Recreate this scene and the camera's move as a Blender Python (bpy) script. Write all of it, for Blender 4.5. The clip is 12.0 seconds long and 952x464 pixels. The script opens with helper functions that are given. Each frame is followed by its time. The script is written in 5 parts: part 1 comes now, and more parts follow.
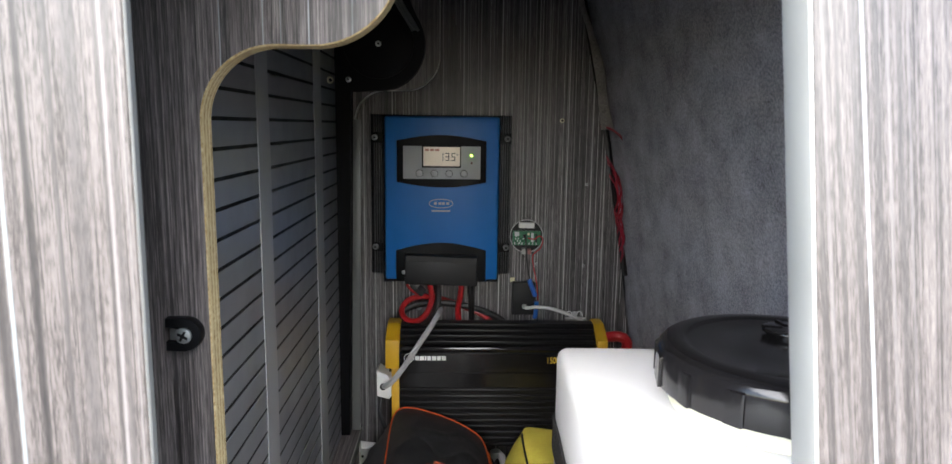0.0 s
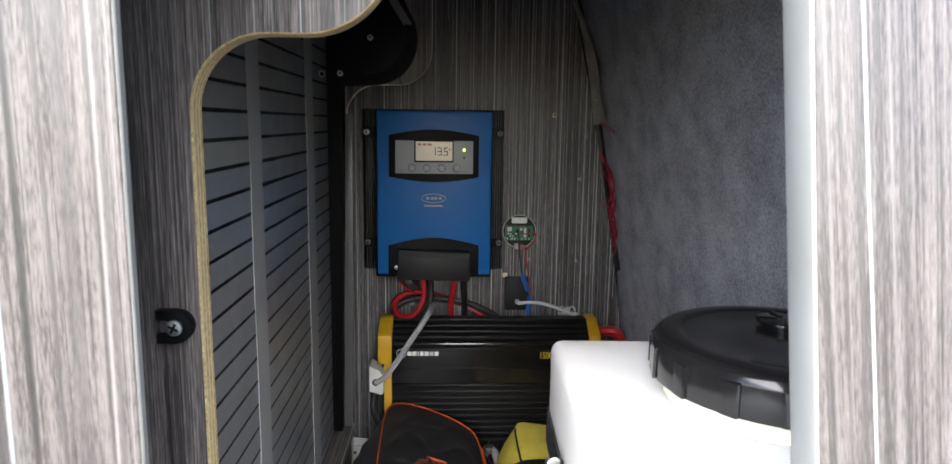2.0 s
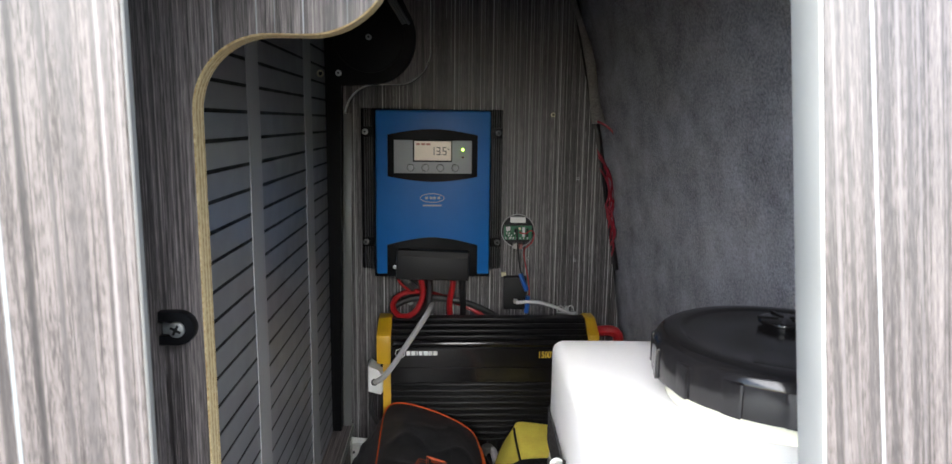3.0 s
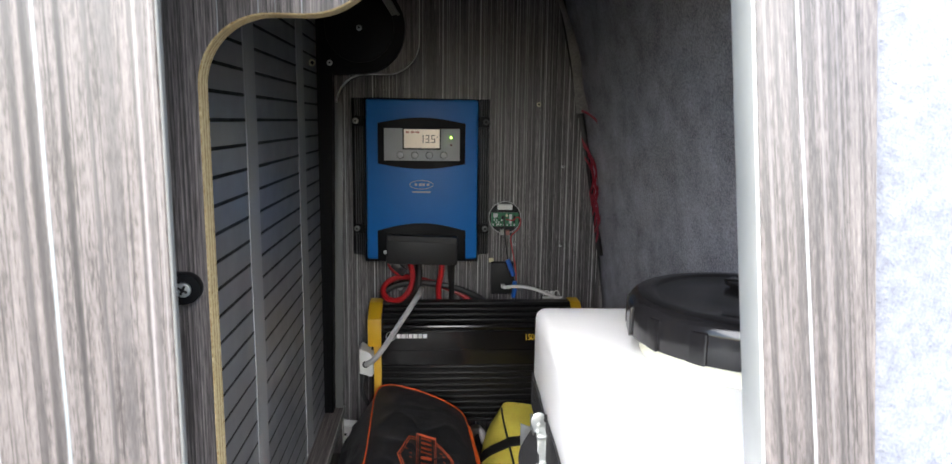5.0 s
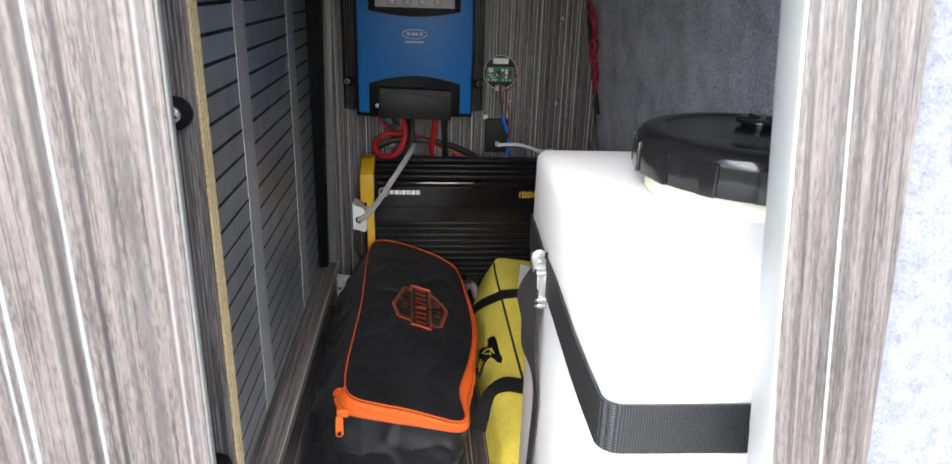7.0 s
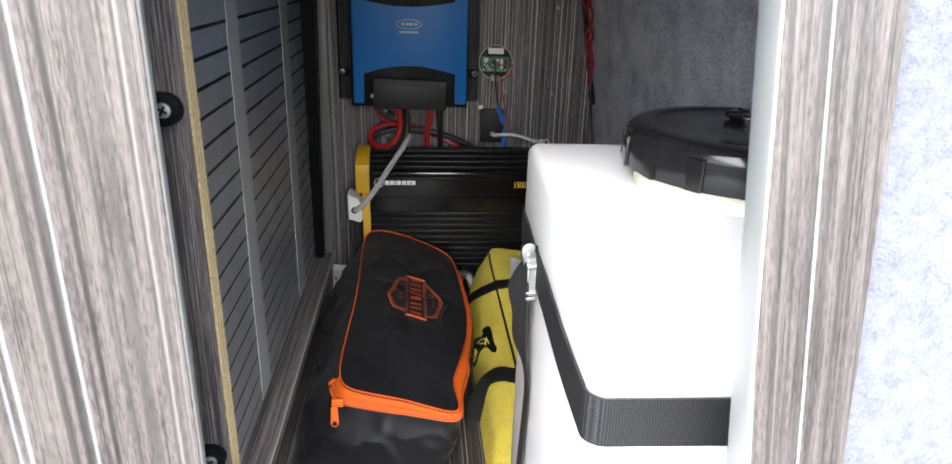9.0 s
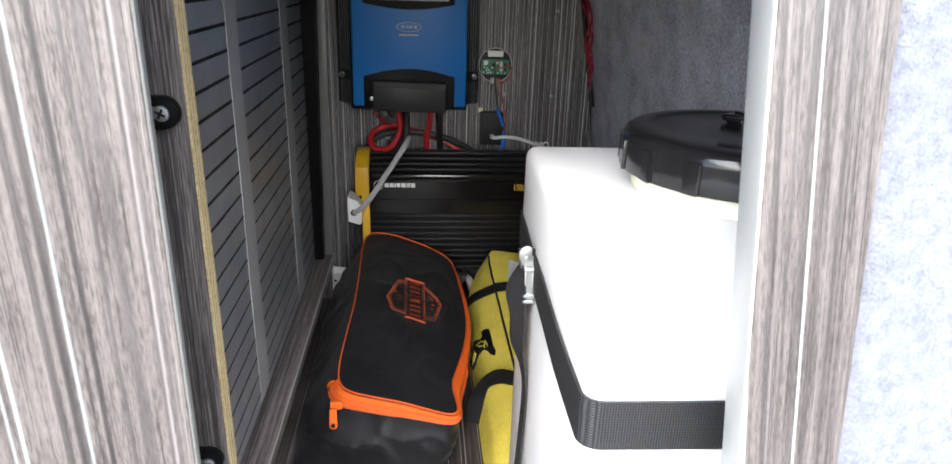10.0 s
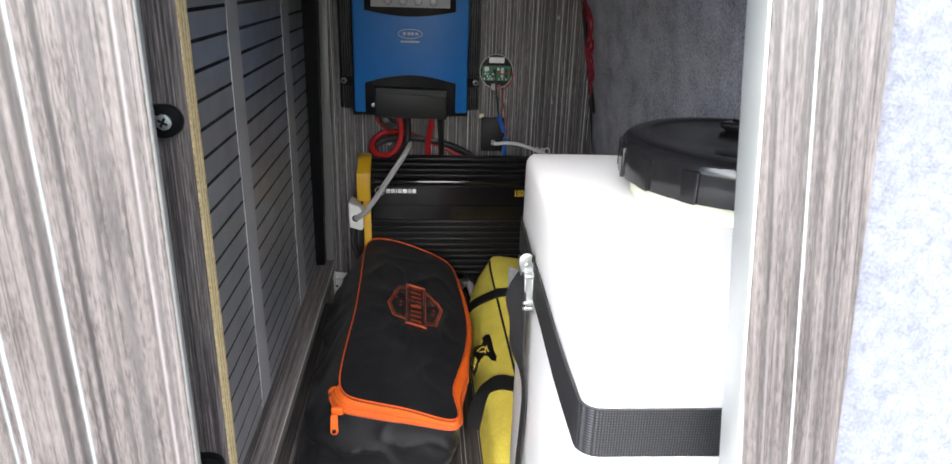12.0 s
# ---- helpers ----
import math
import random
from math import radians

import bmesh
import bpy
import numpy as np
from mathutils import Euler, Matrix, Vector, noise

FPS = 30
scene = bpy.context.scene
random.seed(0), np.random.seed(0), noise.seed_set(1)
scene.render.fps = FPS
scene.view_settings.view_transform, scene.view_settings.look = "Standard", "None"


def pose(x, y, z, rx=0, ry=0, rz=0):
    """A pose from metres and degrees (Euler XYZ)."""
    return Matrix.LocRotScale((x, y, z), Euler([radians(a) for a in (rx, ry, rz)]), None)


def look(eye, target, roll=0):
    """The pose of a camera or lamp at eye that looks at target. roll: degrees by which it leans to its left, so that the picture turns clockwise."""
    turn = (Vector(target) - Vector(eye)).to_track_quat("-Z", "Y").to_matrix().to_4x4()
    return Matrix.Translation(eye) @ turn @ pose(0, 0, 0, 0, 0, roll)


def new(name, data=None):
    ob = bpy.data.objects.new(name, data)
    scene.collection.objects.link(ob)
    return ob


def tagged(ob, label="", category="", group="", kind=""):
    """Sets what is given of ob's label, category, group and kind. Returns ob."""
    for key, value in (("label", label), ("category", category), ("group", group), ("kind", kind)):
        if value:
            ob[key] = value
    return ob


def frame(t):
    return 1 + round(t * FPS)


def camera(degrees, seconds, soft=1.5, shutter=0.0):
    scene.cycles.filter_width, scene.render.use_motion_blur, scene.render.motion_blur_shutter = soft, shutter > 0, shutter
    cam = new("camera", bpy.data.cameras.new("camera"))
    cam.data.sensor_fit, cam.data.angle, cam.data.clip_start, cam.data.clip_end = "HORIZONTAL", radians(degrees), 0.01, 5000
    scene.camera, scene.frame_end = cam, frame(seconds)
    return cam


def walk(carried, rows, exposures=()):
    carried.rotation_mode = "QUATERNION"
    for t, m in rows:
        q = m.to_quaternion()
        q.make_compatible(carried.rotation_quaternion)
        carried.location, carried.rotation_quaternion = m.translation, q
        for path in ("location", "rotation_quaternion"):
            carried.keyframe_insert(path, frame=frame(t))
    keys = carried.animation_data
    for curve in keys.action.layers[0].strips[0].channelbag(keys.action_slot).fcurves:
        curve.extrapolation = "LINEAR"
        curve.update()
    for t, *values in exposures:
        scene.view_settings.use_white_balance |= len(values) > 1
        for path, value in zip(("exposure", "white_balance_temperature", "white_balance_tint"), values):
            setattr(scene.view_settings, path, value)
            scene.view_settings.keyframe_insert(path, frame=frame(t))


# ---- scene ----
import functools

cam = camera(69.55, 12.0, shutter=0.4)
# seconds, place, turn (Euler degrees)
PATH = [
    (0.0, -0.0293, -0.0299, 0.4980, 81.18, -0.71, -1.55),
    (0.5, -0.0306, -0.0289, 0.4955, 81.14, -0.79, -1.70),
    (1.0, -0.0289, -0.0281, 0.4955, 81.08, -0.71, -1.90),
    (1.5, -0.0294, -0.0257, 0.4939, 81.01, -0.72, -2.07),
    (2.0, -0.0305, -0.0273, 0.4937, 80.98, -0.74, -2.24),
    (2.5, -0.0314, -0.0284, 0.4950, 80.93, -0.71, -2.41),
    (3.0, -0.0341, -0.0272, 0.4949, 80.88, -0.70, -2.56),
    (3.5, -0.0306, -0.0246, 0.4921, 80.85, -0.70, -2.69),
    (3.7, -0.0320, -0.0270, 0.4905, 80.84, -0.75, -2.76),
    (5.3, -0.0343, -0.0620, 0.4745, 80.73, -0.70, -3.64),
    (5.5, -0.0351, -0.0524, 0.4695, 80.66, -0.76, -3.75),
    (5.8, -0.0385, -0.0505, 0.4660, 79.50, -1.00, -4.00),
    (6.0, -0.0396, -0.0480, 0.4631, 76.99, -1.15, -4.07),
    (6.2, -0.0400, -0.0500, 0.4610, 73.60, -1.45, -4.15),
    (6.5, -0.0396, -0.0504, 0.4574, 70.91, -1.51, -4.15),
    (6.7, -0.0410, -0.0510, 0.4560, 70.60, -1.55, -4.20),
    (7.0, -0.0423, -0.0511, 0.4533, 70.16, -1.62, -4.29),
    (7.2, -0.0410, -0.0520, 0.4540, 69.95, -1.58, -4.38),
    (8.8, -0.0360, -0.0531, 0.4580, 69.08, -1.56, -4.44),
    (9.0, -0.0371, -0.0533, 0.4586, 69.12, -1.60, -4.40),
    (9.5, -0.0342, -0.0531, 0.4585, 69.19, -1.57, -4.35),
    (10.0, -0.0348, -0.0540, 0.4594, 69.30, -1.64, -4.30),
    (10.5, -0.0332, -0.0534, 0.4585, 69.38, -1.64, -4.23),
    (11.0, -0.0329, -0.0537, 0.4604, 69.48, -1.66, -4.20),
    (11.5, -0.0345, -0.0529, 0.4588, 69.59, -1.71, -4.15),
    (12.0, -0.0338, -0.0561, 0.4620, 69.68, -1.61, -4.15),
]
EXPOSURES = [(0.0, 3.03), (3.7, 3.03), (5.5, 3.02), (6.5, 3.02), (9.0, 2.99), (12.0, 2.99)]
walk(cam, [(t, pose(x, y, z, a, b, c)) for t, x, y, z, a, b, c in PATH], EXPOSURES)
cam.data.dof.use_dof, cam.data.dof.focus_distance, cam.data.dof.aperture_fstop = True, 0.85, 36.0

# ---- light: bright overcast day behind the open van door ----
world = bpy.data.worlds.new("world")
scene.world = world
world.use_nodes = True
wn = world.node_tree.nodes
sky = wn.new("ShaderNodeTexSky")
sky.sky_type, sky.sun_disc = "NISHITA", False
sky.sun_elevation, sky.sun_rotation = radians(40), radians(190)
world.node_tree.links.new(sky.outputs[0], wn["Background"].inputs[0])
wn["Background"].inputs[1].default_value = 0.10
sun_data = bpy.data.lights.new("sun", "SUN")
sun_data.energy, sun_data.angle, sun_data.color = 1.8, radians(72), (1.0, 0.985, 0.96)
sun = new("sun", sun_data)
sun.matrix_world = look((-0.50, -2.7, 2.75), (0, 0.2, 0.3))


# ---- materials ----
class Nodes:
    """A node material with short calls."""

    def __init__(self, name):
        self.mat = bpy.data.materials.new(name)
        self.mat.use_nodes = True
        self.tree = self.mat.node_tree
        self.bsdf = self.tree.nodes["Principled BSDF"]

    def add(self, kind, **props):
        n = self.tree.nodes.new(kind)
        for k, v in props.items():
            setattr(n, k, v)
        return n

    def link(self, a, b):
        self.tree.links.new(a, b)

    def math(self, op, a, b=None, clamp=False):
        n = self.add("ShaderNodeMath", operation=op, use_clamp=clamp)
        for i, v in enumerate((a, b)):
            if v is None:
                continue
            if isinstance(v, (int, float)):
                n.inputs[i].default_value = v
            else:
                self.link(v, n.inputs[i])
        return n.outputs[0]

    def ramp(self, fac, stops):
        n = self.add("ShaderNodeValToRGB")
        e = n.color_ramp.elements
        while len(e) < len(stops):
            e.new(0.5)
        for el, (p, c) in zip(e, stops):
            el.position, el.color = p, (*c, 1) if len(c) == 3 else c
        self.link(fac, n.inputs[0])
        return n.outputs[0]

    def noise(self, vec, scale, detail=4, rough=0.55):
        n = self.add("ShaderNodeTexNoise")
        n.inputs["Scale"].default_value, n.inputs["Detail"].default_value = scale, detail
        n.inputs["Roughness"].default_value = rough
        self.link(vec, n.inputs["Vector"])
        return n.outputs["Fac"]

    def mix(self, fac, a, b, blend="MIX"):
        n = self.add("ShaderNodeMix", data_type="RGBA", blend_type=blend)
        for sock, v in ((n.inputs[0], fac), (n.inputs[6], a), (n.inputs[7], b)):
            if isinstance(v, (int, float)):
                sock.default_value = v
            elif isinstance(v, tuple):
                sock.default_value = (*v, 1)
            else:
                self.link(v, sock)
        return n.outputs[2]

    def bump(self, height, strength, dist):
        n = self.add("ShaderNodeBump")
        n.inputs["Strength"].default_value, n.inputs["Distance"].default_value = strength, dist
        self.link(height, n.inputs["Height"])
        self.link(n.outputs[0], self.bsdf.inputs["Normal"])

    def coords(self):
        return self.add("ShaderNodeTexCoord").outputs["Object"]

    def set(self, colour=None, rough=None, metal=None, spec=None):
        for key, v in (("Base Color", colour), ("Roughness", rough), ("Metallic", metal), ("Specular IOR Level", spec)):
            if v is None:
                continue
            if isinstance(v, (int, float)):
                self.bsdf.inputs[key].default_value = v
            elif isinstance(v, tuple):
                self.bsdf.inputs[key].default_value = (*v, 1)
            else:
                self.link(v, self.bsdf.inputs[key])


def laminate(name, along, tones, slant=0.0, lines=48.0, shift=0.0, streaks=(), grit=0.16, depth=0.0, knots=1.0, tint=(1.11, 0.960, 0.925), fx=1.0, dark=0.0):
    """Grey driftwood laminate: streaks along z or y, thin pale lines between them."""
    m = Nodes(name)
    sep = m.add("ShaderNodeSeparateXYZ")
    m.link(m.coords(), sep.inputs[0])
    x, y, z = sep.outputs
    if along == "z":
        u, w = m.math("ADD", x, m.math("MULTIPLY", y, 0.83)), z
        u = m.math("ADD", u, m.math("MULTIPLY", z, slant))
    else:
        u, w = m.math("ADD", x, m.math("MULTIPLY", z, 0.9)), y
    u = m.math("ADD", u, shift)

    def vec(a, b):
        c = m.add("ShaderNodeCombineXYZ")
        m.link(m.math("MULTIPLY", u, a), c.inputs[0])
        m.link(m.math("MULTIPLY", w, b), c.inputs[1])
        return c.outputs[0]

    wob = m.math("MULTIPLY", m.math("SUBTRACT", m.noise(vec(30, 5), 1.0, 2), 0.5), 0.0016)
    uu = m.math("ADD", u, wob)
    band = m.noise(vec(95 * fx, 1.1), 1.0, 3)
    fibre = m.noise(vec(430 * fx, 8 * knots), 1.0, 5, 0.65)
    fine = m.noise(vec(1500 * (1 + fx) / 2, 60 * knots), 1.0, 3, 0.6)
    f = m.math("ADD", m.math("MULTIPLY", band, 0.58 - grit), m.math("ADD", m.math("MULTIPLY", fibre, 0.42), m.math("MULTIPLY", fine, grit)))
    col = m.ramp(f, [(p, (tint[0] * t, tint[1] * t, tint[2] * t)) for p, t in zip((0.385, 0.455, 0.5, 0.55, 0.625), tones)])
    for n_lines, half, seed in ((lines, 0.00045, 0.0), (lines * 0.43, 0.0008, 7.3)) if lines else ():
        g = m.math("ADD", m.math("MULTIPLY", uu, n_lines), seed)
        cell = m.math("FLOOR", g)
        wn1 = m.add("ShaderNodeTexWhiteNoise", noise_dimensions="1D")
        m.link(cell, wn1.inputs["W"])
        d = m.math("ABSOLUTE", m.math("SUBTRACT", m.math("FRACT", g), m.math("ADD", m.math("MULTIPLY", wn1.outputs["Value"], 0.8), 0.1)))
        line = m.math("SUBTRACT", 1.0, m.math("DIVIDE", d, half * n_lines), clamp=True)
        keep = m.math("MULTIPLY", m.math("GREATER_THAN", m.noise(vec(19 + seed, 0.9), 1.0, 1), 0.38), m.math("ADD", m.math("MULTIPLY", wn1.outputs["Value"], 0.6), 0.35))
        col = m.mix(m.math("MULTIPLY", line, keep, clamp=True), col, (0.72, 0.72, 0.70))
    # fine dark veins, broken along their length
    for n_lines, half, seed in ((dark, 0.00035, 3.1), (dark * 0.47, 0.0007, 11.7), (dark * 1.7, 0.00022, 23.9)) if dark else ():
        g = m.math("ADD", m.math("MULTIPLY", uu, n_lines), seed)
        wn2 = m.add("ShaderNodeTexWhiteNoise", noise_dimensions="1D")
        m.link(m.math("ADD", m.math("FLOOR", g), 31.7), wn2.inputs["W"])
        d = m.math("ABSOLUTE", m.math("SUBTRACT", m.math("FRACT", g), m.math("ADD", m.math("MULTIPLY", wn2.outputs["Value"], 0.8), 0.1)))
        line = m.math("SUBTRACT", 1.0, m.math("DIVIDE", d, half * n_lines), clamp=True)
        broken = m.math("MULTIPLY", m.math("SUBTRACT", m.noise(vec(31 + seed, 9 + seed * 0.3), 1.0, 4, 0.6), 0.36, clamp=True), 3.4, clamp=True)
        col = m.mix(m.math("MULTIPLY", m.math("MULTIPLY", line, broken), 0.95), col, (0.0165, 0.0145, 0.014))
    # single streaks: place across the board, half width, tone, strength
    for at, half, tone, strength in streaks:
        d = m.math("ABSOLUTE", m.math("SUBTRACT", uu, at + 0.83 * depth + shift))
        line = m.math("SUBTRACT", 1.0, m.math("POWER", m.math("DIVIDE", d, half), 2.0), clamp=True)
        broken = m.math("ADD", m.math("MULTIPLY", m.noise(vec(60, 7), 1.0, 3), 0.9), 0.5, clamp=True)
        col = m.mix(m.math("MULTIPLY", m.math("MULTIPLY", line, broken), strength, clamp=True), col, (tone * 0.93, tone, tone * 1.03) if tone > 0.2 else (tone * 1.08, tone * 0.98, tone * 0.95))
    grime = m.noise(vec(9, 9), 1.0, 3)
    col = m.mix(m.math("MULTIPLY", m.math("SUBTRACT", grime, 0.45, clamp=True), 0.5 if knots < 1.2 else 0.15), col, (0.07, 0.06, 0.056))
    m.set(col, m.ramp(fibre, [(0.3, (0.34,) * 3), (0.7, (0.5,) * 3)]), spec=0.4)
    m.bump(f, 0.25, 0.0006)
    return m.mat


def plastic(name, colour, rough=0.4, grain=0.04, scale=900.0, metal=0.0, smudge=0.25, spec=0.5, bump=0.00015):
    """Moulded plastic or painted metal: fine texture, smudges, uneven gloss."""
    m = Nodes(name)
    co = m.coords()
    big = m.noise(co, 28.0, 4)
    small = m.noise(co, scale, 3)
    f = m.math("ADD", m.math("MULTIPLY", m.math("SUBTRACT", big, 0.5), smudge), m.math("MULTIPLY", m.math("SUBTRACT", small, 0.5), grain * 4))
    dark = tuple(c * 0.72 for c in colour)
    light = tuple(min(1.0, c * 1.22 + 0.0008) for c in colour)
    col = m.ramp(m.math("ADD", f, 0.5), [(0.25, dark), (0.5, colour), (0.75, light)])
    m.set(col, m.ramp(big, [(0.3, (rough * 0.8,) * 3), (0.7, (min(1, rough * 1.25),) * 3)]), metal, spec)
    if bump:
        m.bump(small, 0.5, bump)
    return m.mat


def felt(name, dark, light, scale=1.0, spread=0.105):
    """Needle-felt lining carpet: tangled fibres, soft mottling."""
    m = Nodes(name)
    co = m.coords()
    wide = m.noise(co, 22.0 * scale, 4)
    mid = m.noise(co, 360.0 * scale, 5, 0.7)
    fine = m.noise(co, 1500.0 * scale, 3, 0.7)
    f = m.math("ADD", m.math("MULTIPLY", wide, 0.25), m.math("ADD", m.math("MULTIPLY", mid, 0.45), m.math("MULTIPLY", fine, 0.30)))
    m.set(m.ramp(f, [(0.505 - spread, dark), (0.505 + spread, light)]), 0.95, spec=0.15)
    m.bsdf.inputs["Sheen Weight"].default_value = 0.15
    m.bump(m.math("ADD", mid, fine), 0.7, 0.0012)
    return m.mat


def fabric(name, colour, pitch=0.0011, rough=0.75, wear=0.3, sheen=0.0):
    """Woven cloth with a fine grid weave and uneven wear."""
    m = Nodes(name)
    co = m.coords()
    sep = m.add("ShaderNodeSeparateXYZ")
    m.link(co, sep.inputs[0])
    k = 6.283 / pitch
    wave = m.math("MULTIPLY", m.math("SINE", m.math("MULTIPLY", sep.outputs[0], k)), m.math("SINE", m.math("MULTIPLY", m.math("ADD", sep.outputs[1], sep.outputs[2]), k)))
    wide = m.noise(co, 17.0, 5, 0.6)
    lint = m.noise(co, 420.0, 4, 0.7)
    f = m.math("ADD", m.math("MULTIPLY", m.math("SUBTRACT", wide, 0.5), wear * 2.2), m.math("ADD", m.math("MULTIPLY", wave, 0.11), m.math("MULTIPLY", m.math("SUBTRACT", lint, 0.5), 0.5)))
    col = m.ramp(m.math("ADD", f, 0.5), [(0.2, tuple(c * 0.6 for c in colour)), (0.5, colour), (0.85, tuple(min(1, c * 1.5 + 0.002) for c in colour))])
    m.set(col, rough, spec=0.3)
    m.bsdf.inputs["Sheen Weight"].default_value = sheen
    m.bsdf.inputs["Sheen Roughness"].default_value = 0.4
    m.bump(m.math("ADD", m.math("MULTIPLY", wave, 0.5), lint), 0.5, 0.0004)
    return m.mat


def webbing(name, colour):
    """Ribbed woven strap: ribs across, bright specks between."""
    m = Nodes(name)
    co = m.coords()
    sep = m.add("ShaderNodeSeparateXYZ")
    m.link(co, sep.inputs[0])
    a = m.math("SINE", m.math("MULTIPLY", m.math("ADD", sep.outputs[0], sep.outputs[1]), 6.283 / 0.00125))
    b = m.math("SINE", m.math("MULTIPLY", sep.outputs[2], 6.283 / 0.0014))
    f = m.math("MULTIPLY", m.math("ADD", a, 1.0), m.math("ADD", b, 1.3))
    wide = m.noise(co, 60.0, 3)
    col = m.ramp(m.math("ADD", m.math("MULTIPLY", f, 0.2), m.math("MULTIPLY", wide, 0.15)), [(0.12, tuple(c * 0.5 for c in colour)), (0.5, tuple(c * 1.25 for c in colour)), (0.9, tuple(c * 2.2 + 0.012 for c in colour))])
    m.set(col, 0.6, spec=0.35)
    m.bump(f, 0.6, 0.0005)
    return m.mat


def plywood(name):
    """Cut edge of birch ply: thin veneers, pale and brown by turns."""
    m = Nodes(name)
    sep = m.add("ShaderNodeSeparateXYZ")
    co = m.coords()
    m.link(co, sep.inputs[0])
    wobble = m.math("MULTIPLY", m.noise(co, 70.0, 3), 0.0016)
    ply = m.math("SINE", m.math("MULTIPLY", m.math("ADD", sep.outputs[1], wobble), 6.283 / 0.0046))
    grit = m.noise(co, 500.0, 4, 0.7)
    f = m.math("ADD", m.math("MULTIPLY", ply, 0.15), grit)
    m.set(m.ramp(f, [(0.25, (0.27, 0.18, 0.08)), (0.5, (0.50, 0.395, 0.215)), (0.85, (0.62, 0.53, 0.34))]), 0.75, spec=0.2)
    m.bump(grit, 0.6, 0.0005)
    return m.mat


def poly_tank(name):
    """Milky polyethylene: soft scatter, faint scuffs."""
    m = Nodes(name)
    co = m.coords()
    wide = m.noise(co, 14.0, 4)
    scuff = m.noise(co, 240.0, 5, 0.7)
    m.set(m.ramp(wide, [(0.3, (0.93, 0.93, 0.915)), (0.7, (0.97, 0.97, 0.96))]), m.ramp(scuff, [(0.35, (0.32,) * 3), (0.65, (0.46,) * 3)]), spec=0.4)
    m.bsdf.inputs["Subsurface Weight"].default_value = 1.0
    m.bsdf.inputs["Subsurface Radius"].default_value = (1.0, 1.0, 0.96)
    m.bsdf.inputs["Subsurface Scale"].default_value = 0.032
    m.bump(scuff, 0.25, 0.0003)
    return m.mat


def glowing(name, colour, strength):
    m = Nodes(name)
    m.set(colour, 0.3)
    m.bsdf.inputs["Emission Color"].default_value = (*colour, 1)
    m.bsdf.inputs["Emission Strength"].default_value = strength
    return m.mat


M_WOOD = laminate("laminate_upright", "z", (0.008, 0.042, 0.094, 0.160, 0.28), lines=0, grit=0.28, depth=0.352, fx=1.5, dark=300.0, tint=(1.11, 0.962, 0.925), streaks=[
    (-0.1569, 0.0004, 0.42, 0.6), (-0.1334, 0.0004, 0.42, 0.6), (-0.1240, 0.0003, 0.4, 0.5), (-0.1094, 0.0005, 0.5, 0.7), (-0.086, 0.0004, 0.4, 0.5), (-0.145, 0.0009, 0.012, 0.7), (-0.1900, 0.0009, 0.010, 0.8), (-0.1800, 0.0006, 0.010, 0.7)])
M_WOOD_WALL = laminate("laminate_wall", "z", (0.009, 0.031, 0.070, 0.132, 0.27), shift=0.31, lines=110.0, grit=0.34, fx=1.25, dark=140.0, tint=(1.05, 0.972, 0.965))
M_WOOD_FRONT = laminate("laminate_front", "z", (0.032, 0.061, 0.087, 0.103, 0.124), shift=0.57, lines=0, grit=0.40, depth=0.1612, knots=3.4, fx=1.2, dark=150.0, tint=(1.115, 0.966, 0.900), streaks=[
    (-0.1335, 0.0030, 0.045, 0.7), (-0.1228, 0.0012, 0.045, 0.7), (-0.1472, 0.0014, 0.014, 0.9), (-0.1575, 0.0016, 0.016, 0.9), (-0.1620, 0.0018, 0.02, 0.8), (-0.1395, 0.0010, 0.04, 0.7), (-0.1258, 0.0011, 0.045, 0.5), (-0.1246, 0.00065, 0.165, 0.9), (-0.1560, 0.0009, 0.03, 0.7), (-0.1543, 0.0008, 0.21, 1.0), (-0.1776, 0.0010, 0.26, 1.0), (-0.1815, 0.0007, 0.24, 0.9), (-0.1200, 0.0004, 0.16, 0.6)])
M_WOOD_LEAN = laminate("laminate_leaning", "z", (0.030, 0.056, 0.083, 0.108, 0.146), tint=(1.115, 0.965, 0.905), slant=0.135, shift=1.13, lines=0, grit=0.38, depth=0.150, knots=3.2, fx=2.2, dark=130.0, streaks=[
    (0.1351, 0.0007, 0.13, 0.5), (0.1521, 0.0006, 0.14, 0.6), (0.1578, 0.0005, 0.13, 0.5), (0.1328, 0.0010, 0.035, 0.6), (0.1386, 0.0008, 0.035, 0.6), (0.1431, 0.0012, 0.045, 0.6), (0.1491, 0.0009, 0.035, 0.6), (0.1551, 0.0014, 0.04, 0.6), (0.1264, 0.0007, 0.36, 0.75), (0.1456, 0.0006, 0.40, 0.8)])
# same laminate, its tones lowered to carry the shade beside the bag
M_WOOD_FLOOR = laminate("laminate_floor", "y", (0.007, 0.020, 0.043, 0.078, 0.145), shift=0.2)
M_WOOD_LEDGE = laminate("laminate_ledge", "y", (0.014, 0.048, 0.105, 0.19, 0.32), shift=0.2, lines=0, fx=1.5, dark=150.0)
M_PLY = plywood("ply_edge")
M_EDGE_GREY = plastic("grey_edging", (0.325, 0.325, 0.305), 0.4, 0.02)
M_EDGE_STRIP = plastic("edge_strip", (0.10, 0.101, 0.096), 0.35, 0.02)
M_EDGE_WHITE = plastic("white_edging", (0.70, 0.70, 0.66), 0.4, 0.02)
M_EDGE_DIM = plastic("dull_edging", (0.135, 0.133, 0.124), 0.45, 0.03)
M_EDGE_PALE = plastic("pale_edging", (0.40, 0.395, 0.36), 0.4, 0.02)
